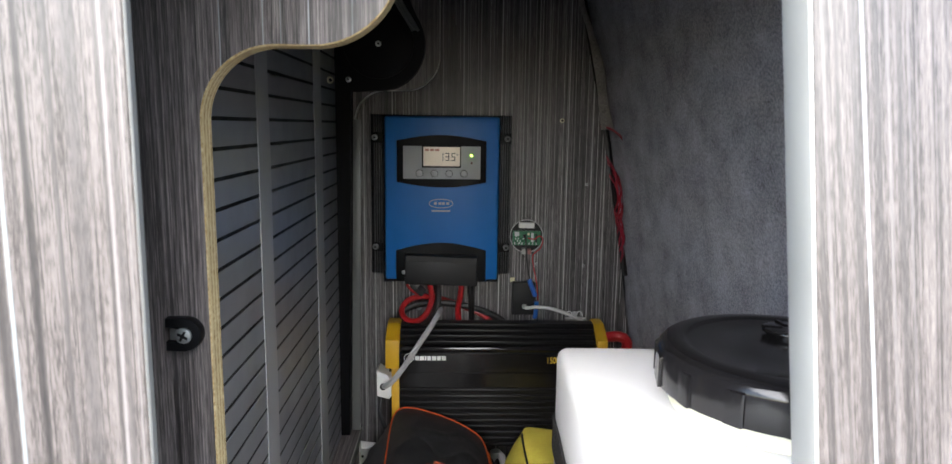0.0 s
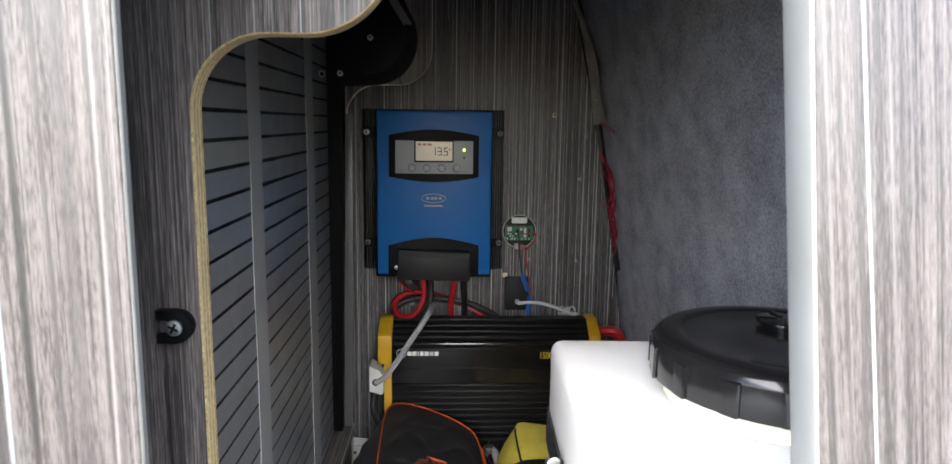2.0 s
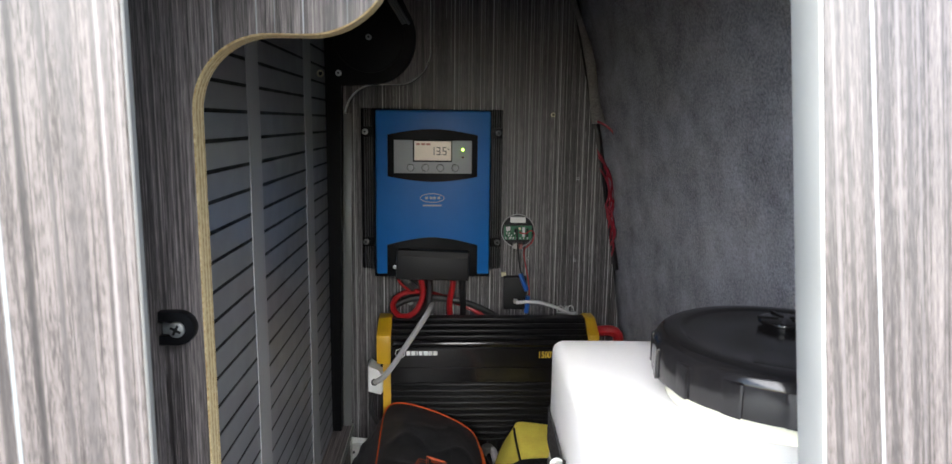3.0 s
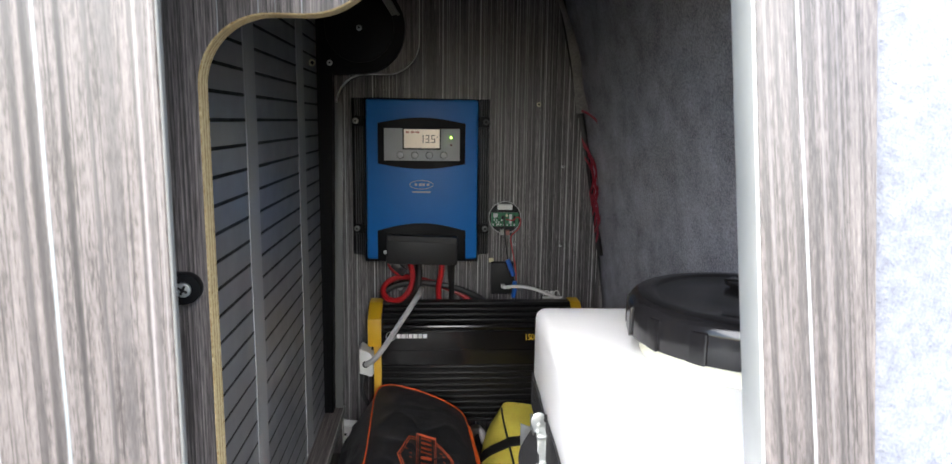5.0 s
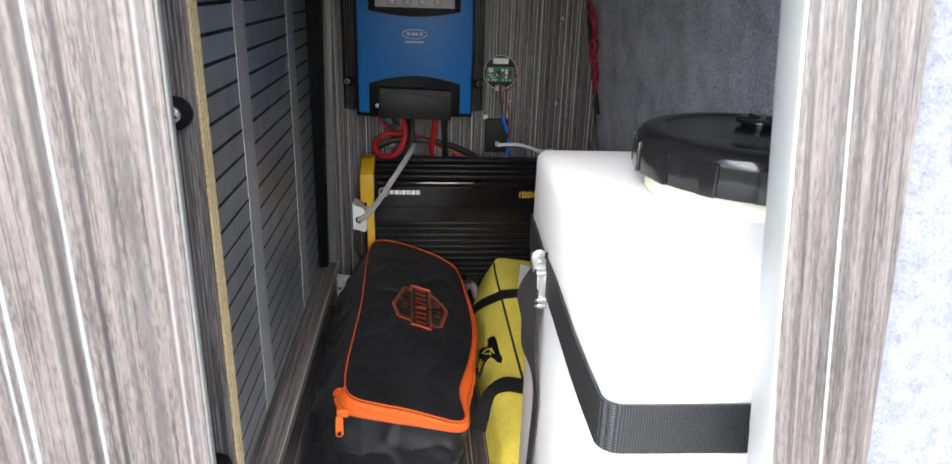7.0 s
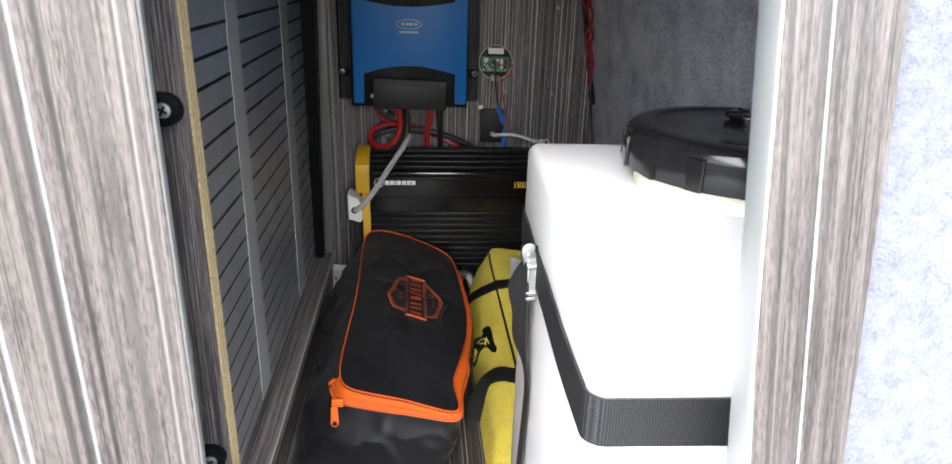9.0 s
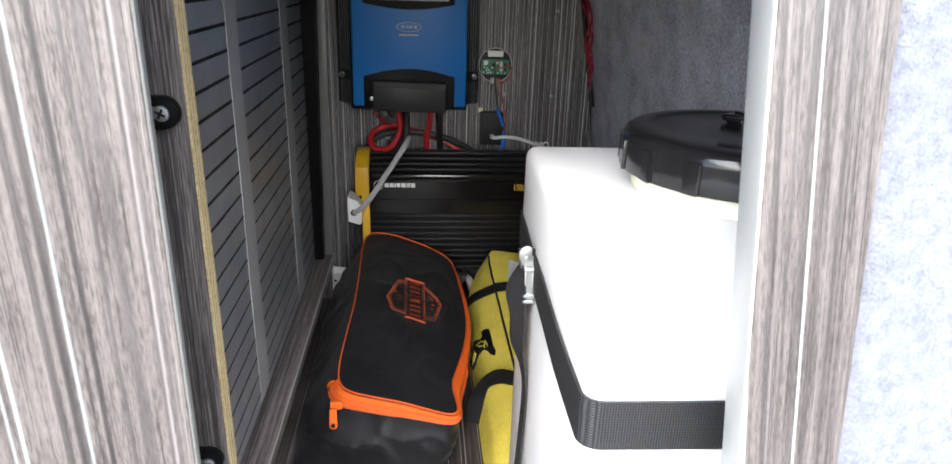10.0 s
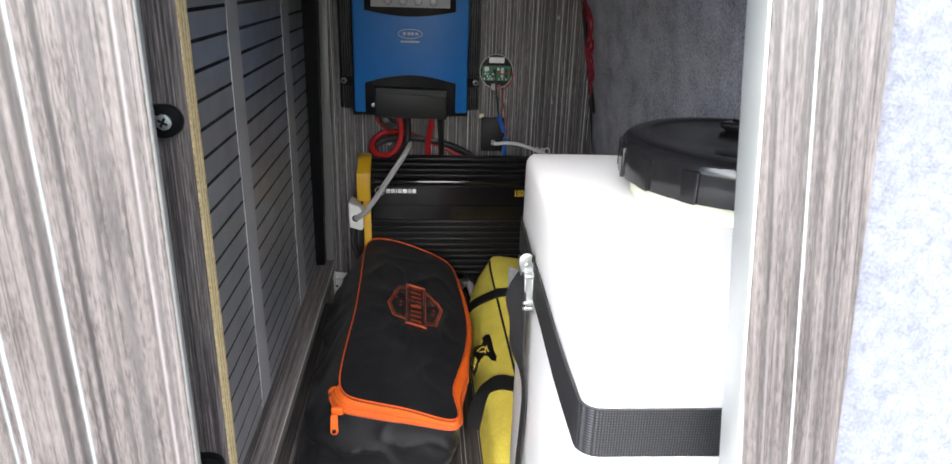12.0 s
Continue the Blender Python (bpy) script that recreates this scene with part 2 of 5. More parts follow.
M_FELT = felt("grey_felt", (0.130, 0.135, 0.170), (0.54, 0.555, 0.65))
M_FELT_FLAP = felt("brown_grey_felt", (0.11, 0.105, 0.10), (0.29, 0.275, 0.26))
M_FELT_OUT = felt("light_felt", (0.105, 0.111, 0.133), (0.222, 0.232, 0.265), 0.55, 0.14)
M_SLAT = plastic("slat_plastic", (0.205, 0.208, 0.222), 0.37, 0.02, 900.0, spec=0.5, smudge=0.12, bump=0.0)
M_SLAT.node_tree.nodes["Principled BSDF"].inputs["Coat Weight"].default_value = 0.35
M_SLAT.node_tree.nodes["Principled BSDF"].inputs["Coat Roughness"].default_value = 0.16
M_TAPE = plastic("grey_tape", (0.32, 0.32, 0.325), 0.5, 0.06, 1400.0)
M_BLACK = plastic("black_plastic", (0.0032, 0.0032, 0.0038), 0.5, spec=0.13)
M_BLACK_SATIN = plastic("black_satin", (0.007, 0.0065, 0.007), 0.14, 0.02, 300.0, smudge=0.4, spec=0.38, bump=0.00005)
M_CAP = plastic("cap_plastic", (0.0105, 0.0100, 0.0110), 0.17, 0.02, 300.0, smudge=0.3, spec=0.40, bump=0.00004)
M_BLACK_METAL = plastic("black_anodised", (0.0055, 0.0055, 0.006), 0.40, 0.03, 1200.0, spec=0.24)
M_BLACK_MATT = plastic("black_matt", (0.010, 0.010, 0.0105), 0.55, 0.06, spec=0.25)
M_CHARCOAL = plastic("charcoal_plastic", (0.0125, 0.0125, 0.0135), 0.5, 0.05, spec=0.3)
# a lighter grey than the black heatsink and flanges
M_FIN = plastic("dark_grey_fins", (0.032, 0.032, 0.034), 0.4)
M_BLUE = plastic("blue_paint", (0.008, 0.112, 0.345), 0.36, 0.03, 1500.0, smudge=0.18, spec=0.28)
M_YELLOW = plastic("yellow_plastic", (0.55, 0.315, 0.012), 0.42, 0.04)
M_GREY_PANEL = plastic("grey_keypad", (0.36, 0.365, 0.365), 0.16, 0.03, 1100.0)
M_LCD = plastic("lcd_glass", (0.84, 0.73, 0.61), 0.15, 0.03, 500.0)
M_LCD_INK = plastic("lcd_ink", (0.02, 0.02, 0.02), 0.4)
M_LCD_RED = plastic("lcd_red", (0.42, 0.17, 0.13), 0.4)
M_CLEAR = plastic("clear_button", (0.38, 0.38, 0.38), 0.05, 0.02)
M_LED = glowing("led_green", (0.45, 1.0, 0.06), 2.5)
M_LED_OFF = plastic("led_red", (0.10, 0.006, 0.006), 0.2)
M_SILVER_INK = plastic("silver_ink", (0.27, 0.29, 0.31), 0.4)
M_BRASS = plastic("brass_plate", (0.62, 0.58, 0.40), 0.35, 0.05, metal=0.8)
M_WHITE_INK = plastic("white_ink", (0.75, 0.75, 0.74), 0.5)
M_YELLOW_INK = plastic("yellow_ink", (0.66, 0.44, 0.03), 0.5)
M_STEEL = plastic("zinc_steel", (0.46, 0.475, 0.47), 0.42, 0.08, 500.0, metal=1.0)
M_STEEL_DULL = plastic("dull_steel", (0.17, 0.175, 0.175), 0.5, 0.1, 400.0, metal=0.9)
M_RED = plastic("red_pvc", (0.34, 0.010, 0.014), 0.38)
M_PLUG_PINK = plastic("dull_red_plastic", (0.26, 0.10, 0.09), 0.5)
M_WIRE = plastic("dark_red_pvc", (0.23, 0.008, 0.022), 0.4)
M_CABLE_BLACK = plastic("black_pvc", (0.0085, 0.0085, 0.009), 0.4)
M_CABLE_GREY = plastic("grey_pvc", (0.36, 0.35, 0.35), 0.45)
M_CABLE_WHITE = plastic("white_pvc", (0.55, 0.55, 0.53), 0.45)
M_WHITE = plastic("white_plastic", (0.68, 0.68, 0.66), 0.4)
M_BLUE_PLASTIC = plastic("blue_connector", (0.01, 0.10, 0.42), 0.35)
M_GREEN = plastic("green_board", (0.02, 0.13, 0.06), 0.35, 0.12, 300.0)
M_TANK = poly_tank("tank_plastic")
M_GREASE = plastic("yellowed_ring", (0.78, 0.765, 0.61), 0.45, 0.05, 120.0, smudge=0.5)
M_TAPE_CREAM = plastic("cream_tape", (0.62, 0.56, 0.36), 0.6, 0.08, 200.0)
M_STRAP = webbing("black_webbing", (0.022, 0.022, 0.024))
M_BAG = fabric("black_nylon", (0.0110, 0.0113, 0.0128), 0.0018, 0.44, 0.7, sheen=0.04)
M_ORANGE = fabric("orange_tape", (0.78, 0.13, 0.012), 0.0012, 0.6, 0.12)
M_PIPING = fabric("orange_cord", (0.62, 0.085, 0.015), 0.0012, 0.55, 0.15)
M_EMBLEM = fabric("orange_print", (0.52, 0.10, 0.04), 0.0012, 0.7, 0.2)
M_YBAG = fabric("yellow_canvas", (0.84, 0.675, 0.105), 0.0013, 0.75, 0.26)
M_YSTRAP = webbing("bag_webbing", (0.014, 0.014, 0.015))
M_FOIL = plastic("silver_label", (0.50, 0.51, 0.51), 0.35, 0.05)
M_ASPHALT = plastic("asphalt", (0.06, 0.06, 0.06), 0.9, 0.2, 60.0)


# ---- mesh helpers ----
def origin_of(ob):
    o = Vector((0, 0, 0))
    while ob is not None:
        o += ob.location
        ob = ob.parent
    return o


def part(name, bm, material, parent=None, label="", smooth=32, at=None):
    """Links a bmesh made in world metres as one mesh object, under a thing or a part."""
    if at is not None and parent is None:
        bmesh.ops.translate(bm, verts=bm.verts, vec=-Vector(at))
    elif parent is not None:
        bmesh.ops.translate(bm, verts=bm.verts, vec=-origin_of(parent))
    bmesh.ops.recalc_face_normals(bm, faces=bm.faces)
    me = bpy.data.meshes.new(name)
    bm.to_mesh(me)
    bm.free()
    me.materials.append(material)
    if smooth:
        for p in me.polygons:
            p.use_smooth = True
        me.set_sharp_from_angle(angle=radians(smooth))
    ob = new(name, me)
    ob.parent = parent
    if at is not None and parent is None:
        ob.location = at
    if label:
        tagged(ob, label)
    return ob


def thing(name, at, label, category, group="", kind=""):
    e = new(name)
    e.location = at
    e.empty_display_size = 0.02
    return tagged(e, label, category, group, kind)


def structure(name, bm, material, label, category, smooth=32):
    return tagged(part(name, bm, material, None, "", smooth), label, category, kind="structure")


def box(x0, x1, y0, y1, z0, z1, bevel=0.0, seg=2, bm=None):
    bm2 = bmesh.new()
    bmesh.ops.create_cube(bm2, size=1.0)
    for v in bm2.verts:
        v.co = Vector((x0 + (v.co.x + 0.5) * (x1 - x0), y0 + (v.co.y + 0.5) * (y1 - y0), z0 + (v.co.z + 0.5) * (z1 - z0)))
    if bevel > 0:
        bmesh.ops.bevel(bm2, geom=list(bm2.edges), offset=bevel, segments=seg, profile=0.5, affect="EDGES")
    return merge(bm, bm2)


def merge(bm, other):
    if bm is None:
        return other
    me = bpy.data.meshes.new("tmp")
    other.to_mesh(me)
    other.free()
    bm.from_mesh(me)
    bpy.data.meshes.remove(me)
    return bm


def moved(bm, m):
    bmesh.ops.transform(bm, matrix=m, verts=bm.verts)
    return bm


def disc(centre, radius, depth, axis="y", seg=28, bevel=0.0, r2=None, bm=None):
    """A short cylinder centred on a point, its axis along x, y or z."""
    b = bmesh.new()
    bmesh.ops.create_cone(b, cap_ends=True, segments=seg, radius1=radius, radius2=radius if r2 is None else r2, depth=depth)
    if bevel:
        bmesh.ops.bevel(b, geom=[e for e in b.edges if abs(e.verts[0].co.z - e.verts[1].co.z) < 1e-6], offset=bevel, segments=2, profile=0.5, affect="EDGES")
    if axis == "y":
        moved(b, Matrix.Rotation(radians(90), 4, "X"))
    elif axis == "x":
        moved(b, Matrix.Rotation(radians(90), 4, "Y"))
    bmesh.ops.translate(b, verts=b.verts, vec=Vector(centre))
    return merge(bm, b)


def prism(points, y0, y1, bevel=0.0, bm=None):
    """An outline in x and z, given anticlockwise, pushed from y0 to y1."""
    b = bmesh.new()
    lo = [b.verts.new((x, y0, z)) for x, z in points]
    hi = [b.verts.new((x, y1, z)) for x, z in points]
    n = len(points)
    f0, f1 = b.faces.new(lo), b.faces.new(hi[::-1])
    for i in range(n):
        b.faces.new((lo[i], hi[i], hi[(i + 1) % n], lo[(i + 1) % n]))
    if bevel:
        edges = {e for f in (f0, f1) for e in f.edges}
        bmesh.ops.bevel(b, geom=list(edges), offset=bevel, segments=2, profile=0.5, affect="EDGES")
    return merge(bm, b)


def spline(points, steps=8):
    """Catmull-Rom through the points."""
    pts = [Vector(p) for p in points]
    out = []
    for i in range(len(pts) - 1):
        a, b, c, d = pts[max(i - 1, 0)], pts[i], pts[i + 1], pts[min(i + 2, len(pts) - 1)]
        for k in range(steps):
            t = k / steps
            out.append(0.5 * ((2 * b) + (c - a) * t + (2 * a - 5 * b + 4 * c - d) * t * t + (3 * b - a - 3 * c + d) * t ** 3))
    return out + [pts[-1]]


def tube(points, radius, seg=10, steps=8, closed=False, bm=None, flat=1.0, up=None):
    """A round (or flattened) cord along a smooth line."""
    pts = spline(points, steps) if steps else [Vector(p) for p in points]
    b = bmesh.new()
    rings = []
    side = None
    n = len(pts)
    for i, p in enumerate(pts):
        d = (pts[(i + 1) % n] - pts[i - 1]) if closed else (pts[min(i + 1, n - 1)] - pts[max(i - 1, 0)])
        d.normalize()
        if up is not None:
            side = d.cross(Vector(up)).normalized()
        elif side is None:
            side = d.cross(Vector((0, 0, 1)) if abs(d.z) < 0.9 else Vector((1, 0, 0))).normalized()
        else:
            side = (side - d * side.dot(d)).normalized()
        other = d.cross(side)
        rings.append([b.verts.new(p + radius * (math.cos(6.2832 * k / seg) * side + flat * math.sin(6.2832 * k / seg) * other)) for k in range(seg)])
    for i in range(n if closed else n - 1):
        r, s = rings[i], rings[(i + 1) % n]
        for k in range(seg):
            b.faces.new((r[k], r[(k + 1) % seg], s[(k + 1) % seg], s[k]))
    if not closed:
        b.faces.new(rings[0][::-1]), b.faces.new(rings[-1])
    return merge(bm, b)


def ribbon(line, widths, normals, thick, bm=None):
    """A band along a line: half-width vectors and normals at each point, with thickness."""
    b = bmesh.new()
    rows = []
    for p, w, n in zip(line, widths, normals):
        p, w, n = Vector(p), Vector(w), Vector(n).normalized() * thick / 2
        rows.append([b.verts.new(q) for q in (p - w - n, p + w - n, p + w + n, p - w + n)])
    for r, s in zip(rows, rows[1:]):
        for k in range(4):
            b.faces.new((r[k], r[(k + 1) % 4], s[(k + 1) % 4], s[k]))
    b.faces.new(rows[0][::-1]), b.faces.new(rows[-1])
    return merge(bm, b)


def lettering(text, size, m, material, parent, label=""):
    """Raised lettering in the built-in font, as a mesh."""
    cu = bpy.data.curves.new("lettering", "FONT")
    cu.body, cu.size, cu.extrude, cu.align_x, cu.align_y = text, size, 0.00015, "CENTER", "CENTER"
    cu.offset = size * 0.018
    tmp = new("lettering", cu)
    me = bpy.data.meshes.new_from_object(tmp.evaluated_get(bpy.context.evaluated_depsgraph_get()))
    bpy.data.objects.remove(tmp)
    bm = bmesh.new()
    bm.from_mesh(me)
    bpy.data.meshes.remove(me)
    moved(bm, m)
    return part("lettering", bm, material, parent, label, smooth=0)


def arc(cx, cz, r, a0, a1, n=10):
    return [(cx + r * math.cos(radians(a0 + (a1 - a0) * i / n)), cz + r * math.sin(radians(a0 + (a1 - a0) * i / n))) for i in range(n + 1)]


# ---- the locker's shell ----
# TOP sets how much daylight passes under the unseen panel above
FLOOR, BACK, TOP = -0.06, 1.065, 0.655


def lining_x(y, z):
    """The van's side lining: bows inwards with height, runs out towards the door."""
    return 0.272 - 0.06 * max(0.0, z - 0.05) - 0.17 * max(0.0, z - 0.12) ** 2 * 1.0 + 0.045 * (1.06 - y)


def board_edge(z):
    """The free edge of the back board, cut to follow the van's side."""
    k = max(0.0, z - 0.164)
    return 0.2575 - 0.186 * k + (0.0055 * math.sin(math.pi * k / 0.523) if k < 0.523 else 0.0)


def floor():
    b = box(-0.62, 0.40, 0.17, 1.10, FLOOR - 0.03, FLOOR)
    structure("floor", b, M_WOOD_FLOOR, "streaked wood-effect laminate locker floor, darkened for shade", "floor")


def wall_back():
    # board with a round hole for the sender, its free edge cut to the van's side
    hx, hz, hr = 0.0845, 0.322, 0.0265
    right = [(board_edge(z), z) for z in [FLOOR + (1.0 - FLOOR) * i / 24 for i in range(25)]]
    b = bmesh.new()
    outer = [(-0.62, FLOOR)] + right + [(-0.62, 1.0)]
    hole = arc(hx, hz, hr, 0, 360 - 12, 29)
    ov = [b.verts.new((x, BACK, z)) for x, z in outer]
    hv = [b.verts.new((x, BACK, z)) for x, z in hole]
    edges = [b.edges.new((v[i], v[(i + 1) % len(v)])) for v in (ov, hv) for i in range(len(v))]
    bmesh.ops.triangle_fill(b, edges=edges, use_beauty=True)
    bad = [f for f in b.faces if (f.calc_center_median() - Vector((hx, BACK, hz))).length < hr * 0.5]
    bmesh.ops.delete(b, geom=bad, context="FACES_ONLY")
    r = bmesh.ops.extrude_face_region(b, geom=list(b.faces))
    bmesh.ops.translate(b, verts=[v for v in r["geom"] if isinstance(v, bmesh.types.BMVert)], vec=(0, 0.012, 0))
    structure("wall_back", b, M_WOOD_WALL, "grey-brown streaked laminate back board with a round cut-out", "wall", smooth=0)
    structure("wall_behind", box(-0.62, 0.40, 1.10, 1.12, FLOOR, 1.0), M_BLACK_MATT, "dark panel behind the back board", "wall")


def wall_lining():
    b = bmesh.new()
    ys = [0.165 + (1.10 - 0.165) * i / 70 for i in range(71)]
    zs = [FLOOR - 0.02 + 1.09 * i / 84 for i in range(85)]
    g = []
    for y in ys:
        row = []
        for z in zs:
            bump = 0.0022 * noise.noise(Vector((y * 9, z * 9, 0.4)))
            pull = 0.009 * math.exp(-(((y - 0.675) / 0.010) ** 2 + ((z - 0.510) / 0.008) ** 2)) + 0.005 * math.exp(-(((y - 0.668) / 0.008) ** 2 + ((z - 0.477) / 0.012) ** 2))
            row.append(b.verts.new((lining_x(y, z) + bump - pull, y, z)))
        g.append(row)
    for i in range(70):
        for k in range(84):
            b.faces.new((g[i][k], g[i + 1][k], g[i + 1][k + 1], g[i][k + 1]))
    r = bmesh.ops.extrude_face_region(b, geom=list(b.faces))
    bmesh.ops.translate(b, verts=[v for v in r["geom"] if isinstance(v, bmesh.types.BMVert)], vec=(0.012, 0, 0))
    structure("wall_lining", b, M_FELT, "dark grey felt-lined curved side of the van", "wall")


def shell():
    structure("wall_left", box(-0.64, -0.62, 0.17, 1.12, FLOOR, 1.0), M_WOOD, "plain laminate side of the locker", "wall")
    structure("ceiling", box(-0.64, 0.42, 0.17, 1.12, 1.0, 1.02), M_WOOD_FLOOR, "board closing the top of the locker", "ceiling")
    # above the door opening, unseen, added to cut daylight; van's body round it
    structure("unseen_wall_above", box(-1.1, 1.1, 0.150, 0.168, TOP + 0.002, 1.6), M_FELT_OUT, "unseen felt panel added above the opening to shade the upper locker", "wall")
    # unseen sill, its height set to shade the bag and tank fronts
    structure("unseen_sill", box(-0.117, 0.115, 0.166, 0.172, -0.25, 0.04), M_FELT_OUT, "unseen felt sill added to shade the lower fronts of bag and tank", "wall")
    structure("van_body", box(-0.64, 0.42, 0.174, 1.12, -0.75, FLOOR - 0.032), M_FELT_OUT, "plain body of the van under the locker", "wall")
    structure("ground", box(-60, 60, -60, 60, -0.80, -0.75), M_ASPHALT, "grey asphalt ground", "ground")


def front_panel_left():
    b = box(-1.1, -0.1183, 0.1612, 0.1645, FLOOR - 0.03, TOP, 0.0006, 1)
    p = structure("front_panel_left", b, M_WOOD_FRONT, "pale grey-brown streaked laminate panel beside the opening", "panel")
    part("edging", box(-0.1183, -0.1174, 0.1609, 0.1643, FLOOR - 0.03, TOP, 0.0004, 1), M_EDGE_DIM, p, "pale plastic edging")
    # lining post behind it
    b = box(-0.30, -0.152, 0.1645, 0.237, FLOOR, 1.0, 0.0008, 1)
    structure("post", b, M_WOOD, "laminate-faced post inside the opening", "post")


def lean(x, z):
    return x - 0.104 * (z - 0.42)


def front_panel_right():
    z0, z1 = FLOOR - 0.03, TOP

    def slab(xa, xb, y0, y1, bev):
        return prism([(lean(xa, z0), z0), (lean(xb, z0), z0), (lean(xb, z1), z1), (lean(xa, z1), z1)], y0, y1, bev)

    p = structure("front_panel_right", slab(0.0728, 0.1115, 0.150, 0.164, 0.0005), M_WOOD_LEAN, "pale streaked laminate panel leaning with the van's side", "panel")
    part("edging", slab(0.0715, 0.0728, 0.1498, 0.1642, 0.0003), M_EDGE_GREY, p, "smooth grey plastic edging")
    b = bmesh.new()
    n = 44
    rows = []
    for i in range(n + 1):
        z = z0 + (z1 - z0) * i / n
        row = []
        for k in range(25):
            s = k / 24
            x = lean(0.1106, z) + (0.0 if k == 0 else 0.9 * s ** 1.8)
            lip = 0.004 * min(1.0, (x - lean(0.1106, z)) / 0.006)
            fuzz = 0.0011 * noise.noise(Vector((x * 160, z * 160, 2.0)))
            row.append(b.verts.new((x + (fuzz * 0.8 if k < 2 else 0), 0.157 - lip + fuzz - 0.03 * s * s, z)))
        rows.append(row)
    for i in range(n):
        for k in range(24):
            b.faces.new((rows[i][k], rows[i][k + 1], rows[i + 1][k + 1], rows[i + 1][k]))
    r = bmesh.ops.extrude_face_region(b, geom=list(b.faces))
    bmesh.ops.translate(b, verts=[v for v in r["geom"] if isinstance(v, bmesh.types.BMVert)], vec=(0, 0.012, 0))
    structure("felt_trim", b, M_FELT_OUT, "light grey felt trim on the door pillar", "trim")


def s_edge(x0, zf, xr, r1, r2, top):
    """The S-shaped cut: up, over to the right, up again."""
    a = arc(x0 + r1, zf - r1, r1, 180, 90, 14)
    c = arc(xr - r2, zf + r2, r2, 270, 360, 14)
    return a, c


def partition(name, x0, zf, xr, r1, r2, y0, y1, edge_mat, label):
    a, c = s_edge(x0, zf, xr, r1, r2, 0.93)
    line = [(x0, FLOOR)] + a + c + [(xr, 1.0)]
    poly = line + [(-0.60, 1.0), (-0.60, FLOOR)]
    p = structure(name, prism(poly[::-1], y0, y1), M_WOOD, label, "partition", smooth=0)
    b = bmesh.new()
    vs = []
    for i, (x, z) in enumerate(line):
        q, s = Vector(line[max(i - 1, 0)]), Vector(line[min(i + 1, len(line) - 1)])
        d = (s - q).normalized()
        nx, nz = d.y, -d.x
        vs.append([b.verts.new((x + nx * 0.0008 * o, y, z + nz * 0.0008 * o)) for y, o in ((y0 + 0.0003, 0), (y0 + 0.0008, 1), (y1 - 0.0008, 1), (y1 - 0.0003, 0))])
    for r, s in zip(vs, vs[1:]):
        for k in range(3):
            b.faces.new((r[k], s[k], s[k + 1], r[k + 1]))
    part("cut_edge", b, edge_mat, p, "bare cut edge" if edge_mat is M_PLY else "pale edge strip")
    return p


def ledge():
    p = structure("ledge", box(-0.206, -0.1785, 0.372, 1.01, 0.006, 0.0185), M_WOOD_LEDGE, "laminate-topped ledge under the roller shutter", "ledge")
    part("cut_edge", box(-0.1785, -0.177, 0.372, 1.01, 0.0065, 0.0175, 0.0003, 1), M_EDGE_DIM, p, "pale edge band")
    part("top_strip", box(-0.1786, -0.1774, 0.372, 1.01, 0.0177, 0.0190, 0.0004, 1), M_EDGE_PALE, p, "pale edge strip")
    structure("plinth", box(-0.212, -0.200, 0.372, 1.01, FLOOR, 0.006), M_WOOD_FLOOR, "dark plinth under the ledge", "plinth")


floor(), wall_back(), wall_lining(), shell(), front_panel_left(), front_panel_right()
partition("partition_front", -0.1695, 0.540, -0.060, 0.042, 0.048, 0.352, 0.3685, M_PLY, "streaked laminate partition with an S-shaped cut-out")
partition("partition_back", -0.1815, 0.548, -0.056, 0.046, 0.050, 1.002, 1.0185, M_EDGE_WHITE, "matching laminate partition at the far end")
ledge()
structure("trim", prism([(-0.1910, 0.0195), (-0.1785, 0.0195), (-0.1715, 0.505), (-0.1840, 0.505)], 0.9992, 1.0010, 0.0004), M_EDGE_STRIP, "pale grey vertical trim beside the shutter track", "trim")


# ---- roller shutter ----
def roller_shutter():
    t = thing("roller_shutter", (-0.205, 0.68, 0.02), "closed dark grey slatted roller shutter with two tape strips", "shutter")
    pitch, z_ref = 0.0223, 0.501
    for k in range(-22, 8):
        z0 = z_ref + pitch * k
        b = box(-0.213, -0.205 + 0.0001 * random.uniform(-1, 1), 0.370, 0.990, max(z0 + 0.0015, 0.020), z0 + pitch - 0.0015, 0.0003, 1)
        part("slat", b, M_SLAT, t)
    part("backing", box(-0.218, -0.2054, 0.371, 0.984, 0.0195, 0.70), M_BLACK, t, "black backing")
    for y0, y1 in ((0.581, 0.619), (0.824, 0.868)):
        b = ribbon([(-0.2040, (y0 + y1) / 2 + 0.0008 * math.sin(z * 31), z) for z in [0.024 + 0.64 * i / 40 for i in range(41)]], [(0, (y1 - y0) / 2, 0)] * 41, [(1, 0, 0)] * 41, 0.0009)
        part("tape_strip", b, M_TAPE, t, "matt grey tape strip")


